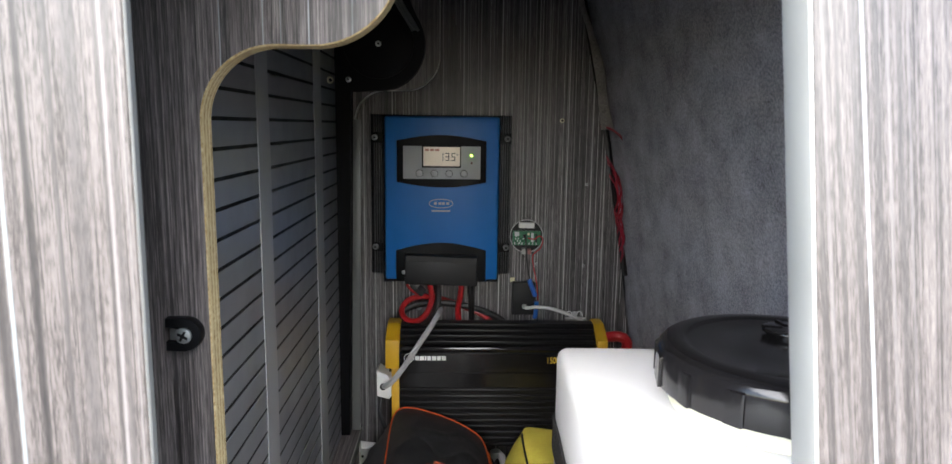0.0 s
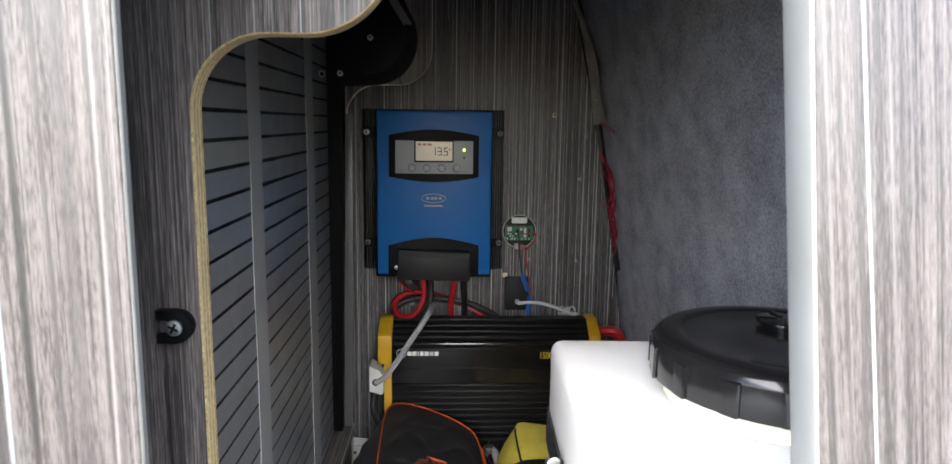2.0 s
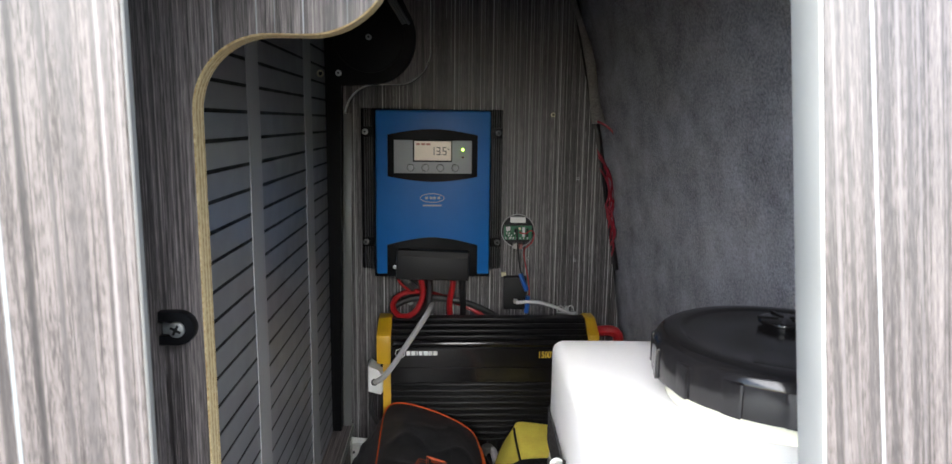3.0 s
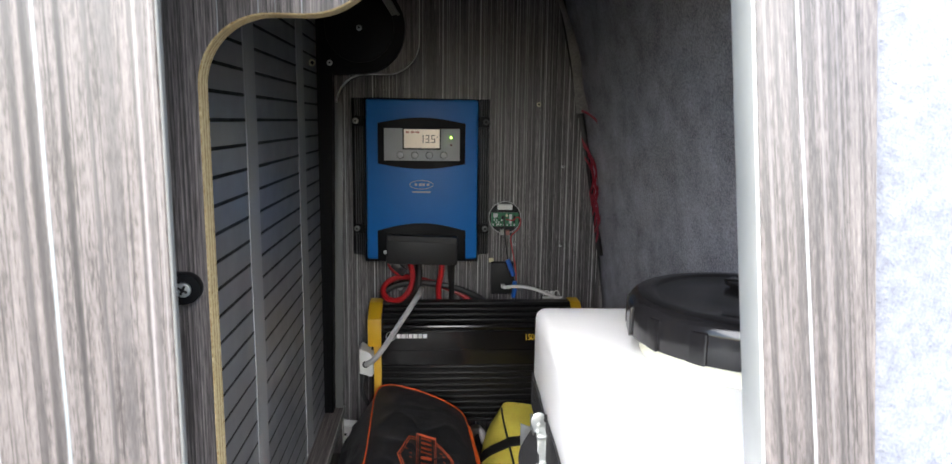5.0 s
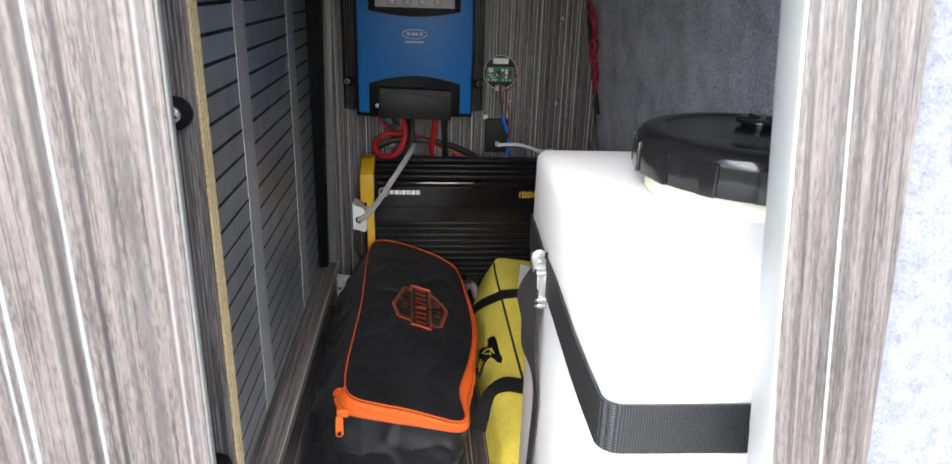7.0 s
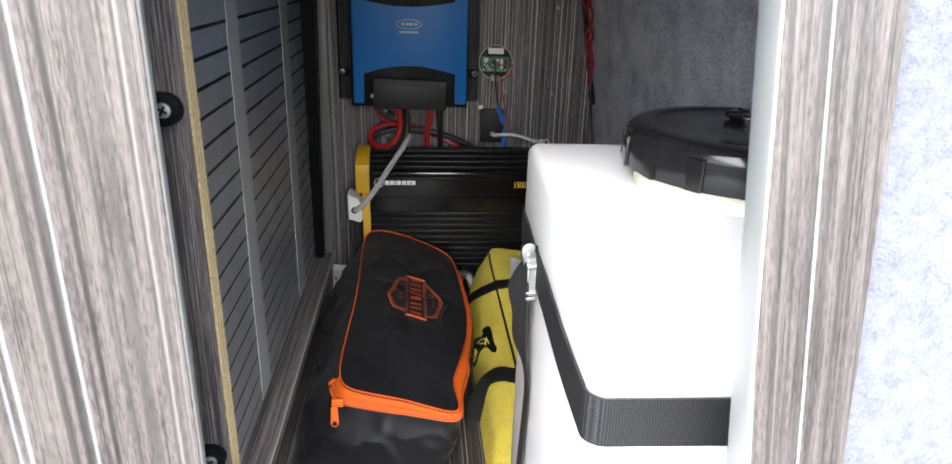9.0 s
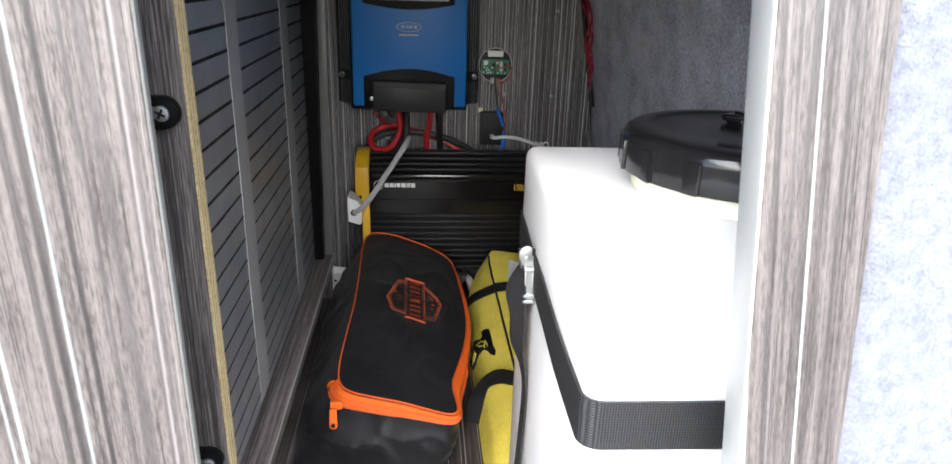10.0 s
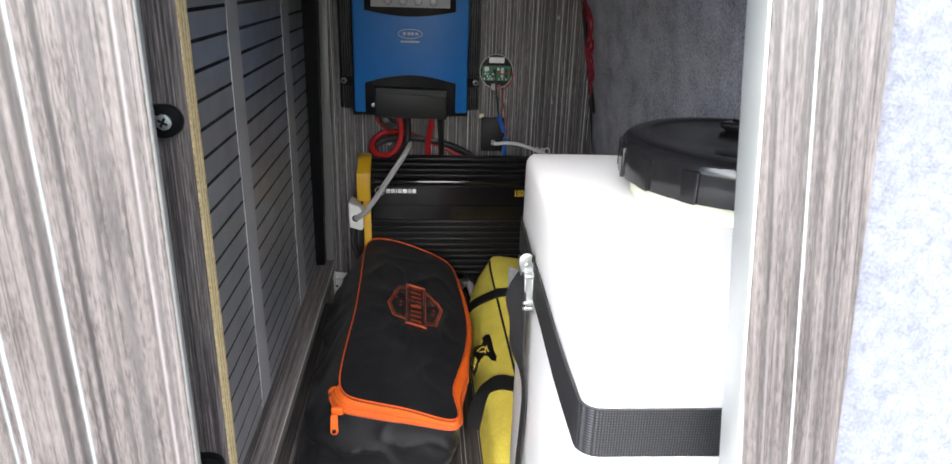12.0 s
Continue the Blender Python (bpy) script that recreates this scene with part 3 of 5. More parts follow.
def track_plate():
    t = thing("shutter_track", (-0.19, 0.975, 0.02), "black plastic track and coil housing of the shutter", "track")
    c = (-0.142, 0.612)
    poly = [(-0.2105, 0.020), (-0.1915, 0.020), (-0.1835, 0.546)] + arc(c[0], c[1], 0.066, 270, 400, 20) + [(-0.12, 0.72), (-0.2105, 0.72)]
    part("plate", prism(poly, 0.978, 0.999, 0.0015), M_BLACK, t)
    b = disc((c[0], 0.9770, c[1]), 0.050, 0.004, bevel=0.001, seg=40)
    part("hub", b, M_BLACK, t)
    for x, z in ((-0.142, 0.611), (-0.185, 0.561)):
        s = part("screw", disc((x, 0.9745, z), 0.0042, 0.0045, bevel=0.001, seg=14), M_STEEL, t, "zinc screw")
        part("recess", disc((x, 0.9720, z), 0.0017, 0.001, seg=6), M_BLACK_MATT, s)
    turn = Matrix.Translation((-0.2015, 0.922, 0.5565)) @ Matrix.Rotation(radians(-62), 4, "Z")
    w = part("washer", moved(tube([(0.0, 0.0036 * math.cos(a), 0.0036 * math.sin(a)) for a in [6.2832 * i / 20 for i in range(20)]], 0.0014, 8, 0, True), turn), M_BRASS, t, "brass-coloured screw and washer")
    part("shank", moved(disc((-0.002, 0, 0), 0.0026, 0.006, "x", 12), turn), M_BLACK_MATT, w)
    g = None
    for o in (-0.0040, 0.0, 0.0040):
        g = tube([(-0.123 + o, 0.9748, 0.690), (-0.111 + o, 0.9728, 0.665), (-0.100 + o, 0.9723, 0.647), (-0.0890 + o, 0.9728, 0.6305 - 0.3 * abs(o))], 0.0021, 8, 4, bm=g)
    part("guide", g, M_EDGE_DIM, t, "grey ribbed guide strip")


def catch(z, n):
    t = thing("door_catch", (-0.183, 0.352, z), "black plastic screw-fixed catch on the partition", "catch", "catches on the partition")
    cx = -0.1812
    out = arc(cx, z, 0.0094, -90, 90, 16) + [(-0.1915, z + 0.0094), (-0.1915, z + 0.0040), (cx - 0.002, z + 0.0040), (cx - 0.002, z - 0.0040), (-0.1915, z - 0.0040), (-0.1915, z - 0.0094)]
    part("body", prism(out, 0.3445, 0.3517, 0.0006), M_BLACK, t)
    part("insert", box(-0.1905, cx - 0.0015, 0.3478, 0.3518, z - 0.0039, z + 0.0039, 0.0004, 1), M_STEEL, t, "zinc insert")
    s = part("screw", disc((cx, 0.3437, z), 0.0046, 0.003, bevel=0.0012, seg=18), M_STEEL, t, "zinc cross-head screw")
    b = box(cx - 0.003, cx + 0.003, 0.3418, 0.3424, z - 0.0007, z + 0.0007)
    box(cx - 0.0007, cx + 0.0007, 0.3418, 0.3424, z - 0.0030, z + 0.0030, bm=b)
    moved(b, Matrix.Translation((cx, 0, z)) @ Matrix.Rotation(radians(28 + 20 * n), 4, "Y") @ Matrix.Translation((-cx, 0, -z)))
    part("cross", b, M_BLACK_MATT, s)


roller_shutter(), track_plate()
catch(0.3800, 0), catch(0.1370, 1)


# ---- charger ----
def battery_charger():
    t = thing("battery_charger", (-0.051, 1.06, 0.25), "blue and black wall-mounted battery charger with lit display", "charger")
    yb = BACK - 0.0005
    # heatsink with finned flanges
    part("heatsink", box(-0.139, 0.0345, 0.990, yb, 0.2625, 0.5125, 0.002), M_BLACK_METAL, t)
    for sgn, xs in ((-1, -0.139), (1, 0.0345)):
        wide = 0.0220 if sgn > 0 else 0.0255
        part("flange", box(min(xs, xs + sgn * wide), max(xs, xs + sgn * wide), 1.056, yb, 0.262, 0.5135, 0.0008), M_BLACK_METAL, t)
        for k in range(6):
            xa = xs + sgn * (0.0008 + 0.0037 * k)
            for za, zb in ((0.262, 0.297), (0.312, 0.470), (0.486, 0.5135)):
                part("fin", box(min(xa, xa + sgn * 0.0015), max(xa, xa + sgn * 0.0015), 1.049 - 0.002 * max(0, 4 - k), 1.0575, za, zb, 0.0005, 1), M_FIN, t)
    for x, z in ((-0.1580, 0.478), (0.0500, 0.478), (-0.1580, 0.305), (0.0505, 0.305)):
        bright = x < 0 and z > 0.4
        s = part("screw", disc((x, 1.0525, z), 0.0048, 0.006, bevel=0.0014, seg=18), M_STEEL if bright else M_STEEL_DULL, t, "zinc screw" if bright else "dull zinc screw")
        part("recess", disc((x, 1.0493, z), 0.0019, 0.001, seg=6), M_BLACK_MATT, s)
    # blue cover
    part("cover", box(-0.1345, 0.0325, 0.975, 0.992, 0.2695, 0.5105, 0.003, 3), M_BLUE, t, "blue painted cover")
    # display surround: barrel-shaped
    lo = [(-0.117 + 0.1305 * i / 16, 0.4155 - 0.0075 * math.sin(math.pi * i / 16)) for i in range(17)]
    hi = [(0.0135 - 0.1305 * i / 16, 0.4755 + 0.0085 * math.sin(math.pi * i / 16)) for i in range(17)]
    part("surround", prism(lo + hi, 0.9715, 0.977, 0.0014), M_BLACK, t, "black display surround")
    k = part("keypad", box(-0.1075, 0.0050, 0.9702, 0.973, 0.4203, 0.4680, 0.0008), M_GREY_PANEL, t, "grey keypad panel")
    part("screen_frame", box(-0.0800, -0.0235, 0.9692, 0.9708, 0.4370, 0.4680, 0.0005, 1), M_BLACK, k)
    scr = part("screen", box(-0.0780, -0.0250, 0.9685, 0.9697, 0.4392, 0.4668, 0.0003, 1), M_LCD, k, "pale liquid crystal screen")
    for x in (-0.0835, -0.0620, -0.0405, -0.0190):
        part("button_ring", disc((x, 0.9700, 0.4285), 0.0054, 0.0012, bevel=0.0003, seg=24), M_CHARCOAL, k, "dark button ring")
        part("button", disc((x, 0.9688, 0.4285), 0.0048, 0.0036, bevel=0.0018, seg=24), M_CLEAR, k, "clear round button")
    part("lamp", disc((-0.0080, 0.9697, 0.4550), 0.0012, 0.0016, seg=14), M_LED, k, "lit green lamp")
    part("lamp", disc((-0.0080, 0.9697, 0.4440), 0.0014, 0.0014, seg=12), M_LED_OFF, k, "dark red lamp")
    # figures 13.5 V
    segs = {"1": "bc", "3": "abgcd", "5": "afgcd"}

    def figure(ch, x, z, w, h):
        b = None
        s = 0.0014
        bars = {"a": (0, w, h - s, h), "d": (0, w, 0, s), "g": (0, w, h / 2 - s / 2, h / 2 + s / 2), "b": (w - s, w, h / 2, h), "c": (w - s, w, 0, h / 2), "f": (0, s, h / 2, h), "e": (0, s, 0, h / 2)}
        for c in segs[ch]:
            x0, x1, z0, z1 = bars[c]
            b = box(x + x0 + 0.0001, x + x1 - 0.0001, 0.9681, 0.9686, z + z0 + 0.0001, z + z1 - 0.0001, bm=b)
        return b

    for ch, x in (("1", -0.0545), ("3", -0.0461), ("5", -0.0373)):
        part("figure", figure(ch, x, 0.4470, 0.0056, 0.0115), M_LCD_INK, scr, "liquid crystal figure")
    part("point", box(-0.0392, -0.0382, 0.9681, 0.9686, 0.4470, 0.4481), M_LCD_INK, scr)
    lettering("v", 0.0055, pose(-0.0288, 0.9681, 0.4560, 90, 0, 0), M_LCD_INK, scr)
    for i, (x, w) in enumerate(((-0.0752, 0.005), (-0.0680, 0.0055), (-0.0610, 0.006))):
        part("symbol", box(x, x + w, 0.9682, 0.9686, 0.4610, 0.4640), M_LCD_RED, scr, "faint red symbol")
    # maker's oval and bars below it
    ring = tube([(-0.0522 + 0.0175 * math.cos(a), 0.9745, 0.3840 + 0.0064 * math.sin(a)) for a in [6.2832 * i / 36 for i in range(36)]], 0.0006, 6, 0, True)
    part("badge_ring", ring, M_SILVER_INK, t, "silver oval badge")
    for x in (-0.0625, -0.0560, -0.0510, -0.0445):
        part("badge_bar", box(x, x + 0.0042, 0.9743, 0.9748, 0.3822, 0.3860), M_SILVER_INK, t)
    part("badge_bar", box(-0.0660, -0.0385, 0.9743, 0.9748, 0.3718, 0.3742), M_SILVER_INK, t)
    # terminal recess and cover
    lo = [(-0.1185, 0.2672), (0.0150, 0.2672)]
    hi = [(0.0150 - 0.1335 * i / 16, 0.3140 + 0.0115 * math.sin(math.pi * i / 16)) for i in range(17)]
    part("terminal_recess", prism(lo + hi, 0.9722, 0.978, 0.0014), M_BLACK, t, "black terminal recess")
    tc = part("terminal_cover", moved(box(-0.1040, 0.0020, 0.955, 0.9725, 0.2650, 0.3085, 0.0022), Matrix.Translation((-0.05, 0, 0.287)) @ Matrix.Rotation(radians(1.3), 4, "Y") @ Matrix.Translation((0.05, 0, -0.287))), M_CHARCOAL, t, "charcoal terminal cover")
    part("cover_lip", moved(box(-0.1030, 0.0010, 0.9540, 0.9560, 0.2995, 0.3080, 0.0006, 1), Matrix.Translation((-0.05, 0, 0.287)) @ Matrix.Rotation(radians(2.2), 4, "Y") @ Matrix.Translation((0.05, 0, -0.287))), M_CHARCOAL, tc)
    part("screw", disc((-0.1068, 0.9700, 0.2815), 0.0030, 0.004, bevel=0.001, seg=14), M_STEEL, t, "zinc screw")


# ---- inverter ----
def power_inverter():
    t = thing("power_inverter", (0.033, 1.02, 0.0), "black ribbed power inverter with yellow end caps on the wall", "inverter")
    y0, y1, z0, z1 = 0.965, BACK - 0.0005, 0.002, 0.1935

    def along_x(profile, xa, xb, bevel):
        b = prism([(y, z) for y, z in profile], 0.0, 1.0)
        for v in b.verts:
            v.co = Vector((xa + (xb - xa) * v.co.y, v.co.x, v.co.z))
        if bevel:
            bmesh.ops.bevel(b, geom=list(b.edges), offset=bevel, segments=2, profile=0.5, affect="EDGES")
        return b

    prof = [(y0 + 0.003, 0.010), (y0 + 0.003, 0.1660), (1.004, z1), (1.022, z1), (y1, 0.166), (y1, z0), (0.985, z0)]
    part("body", along_x(prof, -0.1145, 0.1865, 0.0008), M_BLACK_METAL, t)
    for z in [0.0985 - 0.0097 * i for i in range(10)]:
        part("rib", box(-0.1140, 0.1858, y0, y0 + 0.004, z - 0.0026, z + 0.0026, 0.0012, 2), M_BLACK_METAL, t)
    for k in range(4):
        q = 0.22 + 0.24 * k
        y, z = y0 + 0.003 + (1.004 - y0 - 0.003) * q, 0.166 + (z1 - 0.166) * q
        part("rib", box(-0.1140, 0.1858, y - 0.0024, y + 0.0024, z - 0.002, z + 0.0024, 0.0011, 2), M_BLACK_METAL, t)
    part("ridge", box(-0.1140, 0.1858, y0 - 0.0012, y0 + 0.012, 0.1575, 0.1700, 0.0058, 5), M_BLACK_SATIN, t)
    part("face", box(-0.1140, 0.1858, y0 + 0.0008, y0 + 0.004, 0.1270, 0.1570, 0.0006, 1), M_BLACK_SATIN, t)
    part("face", box(-0.1140, 0.1858, y0 + 0.0016, y0 + 0.004, 0.1030, 0.1265, 0.0006, 1), M_BLACK_SATIN, t)
    # end caps: stepped in below the sockets
    upper = [(y0 - 0.002, 0.134), (y0 - 0.002, 0.1780), (0.998, 0.1955), (1.026, 0.1955), (1.050, 0.184), (1.050, 0.134)]
    lower = [(y0 - 0.002, 0.008), (y0 - 0.002, 0.1345), (1.050, 0.1345), (1.050, z0), (0.985, z0)]
    for sgn, xi, xo in ((-1, -0.1140, -0.1345), (1, 0.1860, 0.2015)):
        step = xo - sgn * 0.0090
        cap = part("end_cap", along_x(upper, min(xi, xo), max(xi, xo), 0.0012), M_YELLOW, t, "yellow plastic end cap")
        part("lower_cap", along_x(lower, min(xi, step), max(xi, step), 0.0010), M_YELLOW, cap)
        part("end_grille", box(min(step, step + sgn * 0.0055), max(step, step + sgn * 0.0055), y0 + 0.016, y1 - 0.02, z0 + 0.03, 0.1300, 0.001), M_BLACK_MATT, t)
    # badge and printing
    ring = tube([(-0.0995 + 0.0070 * math.cos(a), y0 + 0.0006, 0.1500 + 0.0070 * math.sin(a)) for a in [6.2832 * i / 28 for i in range(28)]], 0.0005, 6, 0, True)
    part("badge_ring", ring, M_WHITE_INK, t, "white ring badge")
    x = -0.0905
    for w in (0.0062, 0.0064, 0.0022, 0.0056, 0.0068, 0.0056, 0.0062):
        part("badge_bar", box(x, x + w, y0 + 0.0003, y0 + 0.0009, 0.1466, 0.1532), M_WHITE_INK, t)
        x += w + 0.0013
    lettering("1500W", 0.0125, pose(0.1240, y0 + 0.0005, 0.1465, 90, 0, 0) @ Matrix.Diagonal((0.8, 1.15, 1, 1)), M_YELLOW_INK, t, "yellow power rating")
    part("terminal", tube([(0.2000, 1.005, 0.170), (0.2120, 0.995, 0.1755), (0.2230, 0.990, 0.1775), (0.2335, 0.989, 0.1735), (0.2375, 0.990, 0.1630), (0.2345, 0.992, 0.150)], 0.0082), M_RED, t, "red insulated terminal boot")


def mains_plug():
    t = thing("mains_plug", (-0.138, 0.975, 0.106), "white mains plug with grey flex in the inverter", "plug")
    out = [(-0.1472, 0.0925), (-0.1290, 0.0870), (-0.1255, 0.0920), (-0.1255, 0.1215), (-0.1330, 0.1240), (-0.1440, 0.1345), (-0.1475, 0.1320)]
    part("body", prism(out, 0.957, 0.990, 0.003), M_WHITE, t)
    part("pins", box(-0.140, -0.1340, 0.985, 1.0, 0.1, 0.115), M_STEEL, t)
    part("grommet", disc((-0.1375, 0.9572, 0.1080), 0.0052, 0.004, bevel=0.0008, seg=18), M_BLACK_MATT, t, "dark flex grommet")
    part("flex", tube([(-0.1365, 0.957, 0.1085), (-0.131, 0.946, 0.1145), (-0.121, 0.943, 0.1235), (-0.104, 0.943, 0.146), (-0.086, 0.945, 0.174), (-0.067, 0.949, 0.2025), (-0.0575, 0.960, 0.2155), (-0.0535, 0.980, 0.2185), (-0.0530, 1.004, 0.2150), (-0.0545, 1.030, 0.204), (-0.055, 1.045, 0.19)], 0.0042), M_CABLE_GREY, t, "grey round flex")


def cable(name, pts, r, mat, label, group=""):
    t = thing(name, pts[0], label, "cable", group)
    part("sheath", tube(pts, r), mat, t)
    return t


def charger_cables():
    y = 1.02
    cable("red_cable", [(-0.074, y, 0.268), (-0.0695, y - 0.006, 0.250), (-0.0665, y - 0.012, 0.232), (-0.0735, y - 0.018, 0.211), (-0.087, y - 0.018, 0.1985), (-0.104, y - 0.010, 0.1965), (-0.1145, y, 0.2075), (-0.108, y + 0.012, 0.2195), (-0.090, y + 0.018, 0.2265), (-0.065, y + 0.030, 0.2230), (-0.036, y + 0.036, 0.2135), (-0.012, y + 0.034, 0.2050), (0.014, y + 0.030, 0.194), (0.034, y + 0.020, 0.180)], 0.0044, M_RED, "thick red battery cable looped below the charger")
    cable("black_cable", [(-0.0600, y, 0.268), (-0.0575, y - 0.012, 0.248), (-0.0570, y - 0.020, 0.230), (-0.0605, y - 0.022, 0.212), (-0.072, y - 0.020, 0.1975), (-0.090, y - 0.012, 0.1905), (-0.107, y - 0.004, 0.1925), (-0.1145, y + 0.010, 0.2015), (-0.098, y + 0.018, 0.2115), (-0.071, y + 0.018, 0.2170), (-0.033, y + 0.016, 0.2160), (0.006, y + 0.014, 0.2085), (0.042, y + 0.014, 0.192), (0.056, y + 0.014, 0.176)], 0.0051, M_CABLE_BLACK, "thick black battery cable looped below the charger")
    cable("red_cable", [(-0.0200, y, 0.268), (-0.0212, y - 0.004, 0.240), (-0.0255, y + 0.004, 0.212), (-0.0235, y + 0.016, 0.180)], 0.0047, M_RED, "thick red cable running down behind the inverter")
    cable("black_cable", [(-0.0065, y, 0.268), (-0.0062, y - 0.003, 0.238), (-0.0045, y + 0.004, 0.212), (-0.0040, y + 0.016, 0.180)], 0.0047, M_CABLE_BLACK, "thick black cable running down behind the inverter")
    lug = thing("cable_connector", (-0.090, y, 0.238), "black moulded connector hanging under the charger", "connector")
    b = moved(box(-0.0125, 0.0125, -0.005, 0.005, -0.0065, 0.0065, 0.0015), Matrix.Translation((-0.0885, y, 0.2455)) @ Matrix.Rotation(radians(42), 4, "Y"))
    part("body", b, M_CABLE_BLACK, lug)
    part("clip", moved(box(-0.004, 0.004, -0.0075, 0.0, -0.003, 0.004, 0.001), Matrix.Translation((-0.0850, y, 0.2455)) @ Matrix.Rotation(radians(42), 4, "Y")), M_CHARCOAL, lug)
    for dx in (-0.004, 0.003):
        part("pigtail", tube([(-0.0985 + dx, y + 0.002, 0.268), (-0.1000 + dx, y, 0.258), (-0.0945 + dx, y, 0.251)], 0.0021, 8), M_CABLE_BLACK, lug)
    cable("red_wire", [(-0.1035, y, 0.268), (-0.1060, y - 0.004, 0.256), (-0.1010, y - 0.006, 0.246), (-0.0900, y - 0.002, 0.236), (-0.0800, y + 0.01, 0.232)], 0.0020, M_RED, "thin red wire under the charger")
    s = thing("wall_screw", (-0.0885, 1.062, 0.2055), "bright zinc screw in the back board", "screw")
    part("head", disc((-0.0885, 1.056, 0.2065), 0.0046, 0.016, bevel=0.0015, seg=16), M_STEEL, s)


# ---- sender in its round cut-out, junction box, clips ----
def tank_sender():
    c = (0.0845, 0.322)
    t = thing("level_gauge", (c[0], 1.075, c[1] - 0.03), "open round gauge with green circuit board in the wall", "gauge")
    part("housing", disc((c[0], 1.0785, c[1]), 0.0262, 0.022, seg=36), M_BLACK_MATT, t)
    rim = tube([(c[0] + 0.0266 * math.cos(a), 1.0645, c[1] + 0.0266 * math.sin(a)) for a in [6.2832 * i / 40 for i in range(40)]], 0.0008, 6, 0, True)
    part("rim", rim, M_CABLE_GREY, t, "pale raw cut rim")
    brd = part("circuit_board", box(c[0] - 0.0225, c[0] + 0.0225, 1.062, 1.0665, c[1] - 0.0145, c[1] + 0.0085, 0.0004, 1), M_GREEN, t, "green circuit board")
    for x0, x1, z0, z1, m in ((-0.0195, -0.0125, 0.001, 0.0075, M_FOIL), (-0.006, -0.001, -0.002, 0.003, M_BLACK), (0.007, 0.011, -0.009, 0.006, M_FOIL), (0.0135, 0.0165, -0.009, 0.004, M_CHARCOAL), (0.001, 0.0045, 0.002, 0.006, M_BRASS)):
        part("component", box(c[0] + x0, c[0] + x1, 1.0585, 1.0625, c[1] + z0, c[1] + z1, 0.0004, 1), m, brd)
    for k in range(14):
        x0, z0 = -0.0205 + 0.0042 * (k % 4) + 0.0008 * (k // 4), -0.0120 + 0.0036 * (k // 4)
        part("component", box(c[0] + x0, c[0] + x0 + 0.0017, 1.0605, 1.0625, c[1] + z0, c[1] + z0 + 0.0020), (M_FOIL, M_BLACK, M_WHITE)[k % 3], brd)
    for k in range(7):
        part("pin", box(c[0] - 0.020 + 0.0058 * k, c[0] - 0.0185 + 0.0058 * k, 1.0608, 1.0622, c[1] - 0.0135, c[1] - 0.0105), M_STEEL, brd)
    part("label", box(c[0] - 0.0125, c[0] + 0.0120, 1.0605, 1.0665, c[1] + 0.0135, c[1] + 0.0225, 0.0005, 1), M_WHITE, t, "white paper label")
    part("plug", box(c[0] - 0.0075, c[0] - 0.0015, 1.056, 1.066, c[1] - 0.0285, c[1] - 0.0195, 0.0005, 1), M_EDGE_GREY, t, "grey plug")
    part("plug", box(c[0] + 0.0015, c[0] + 0.0075, 1.056, 1.066, c[1] - 0.0285, c[1] - 0.0205, 0.0005, 1), M_PLUG_PINK, t, "reddish plug")
    cable("black_wire", [(0.0820, 1.058, 0.326), (0.0825, 1.053, 0.312), (0.0840, 1.054, 0.293), (0.0880, 1.056, 0.265), (0.0920, 1.057, 0.248), (0.0985, 1.058, 0.225), (0.104, 1.06, 0.205), (0.1045, 1.06, 0.186)], 0.0012, M_CABLE_BLACK, "thin black wire from the gauge")
    cable("red_wire", [(0.086, 1.058, 0.320), (0.096, 1.054, 0.319), (0.104, 1.053, 0.324), (0.1095, 1.054, 0.319), (0.1065, 1.054, 0.305), (0.0945, 1.054, 0.292), (0.0965, 1.056, 0.272), (0.1015, 1.057, 0.248), (0.1045, 1.058, 0.225), (0.1055, 1.06, 0.2)], 0.0010, M_RED, "thin red wire from the gauge")


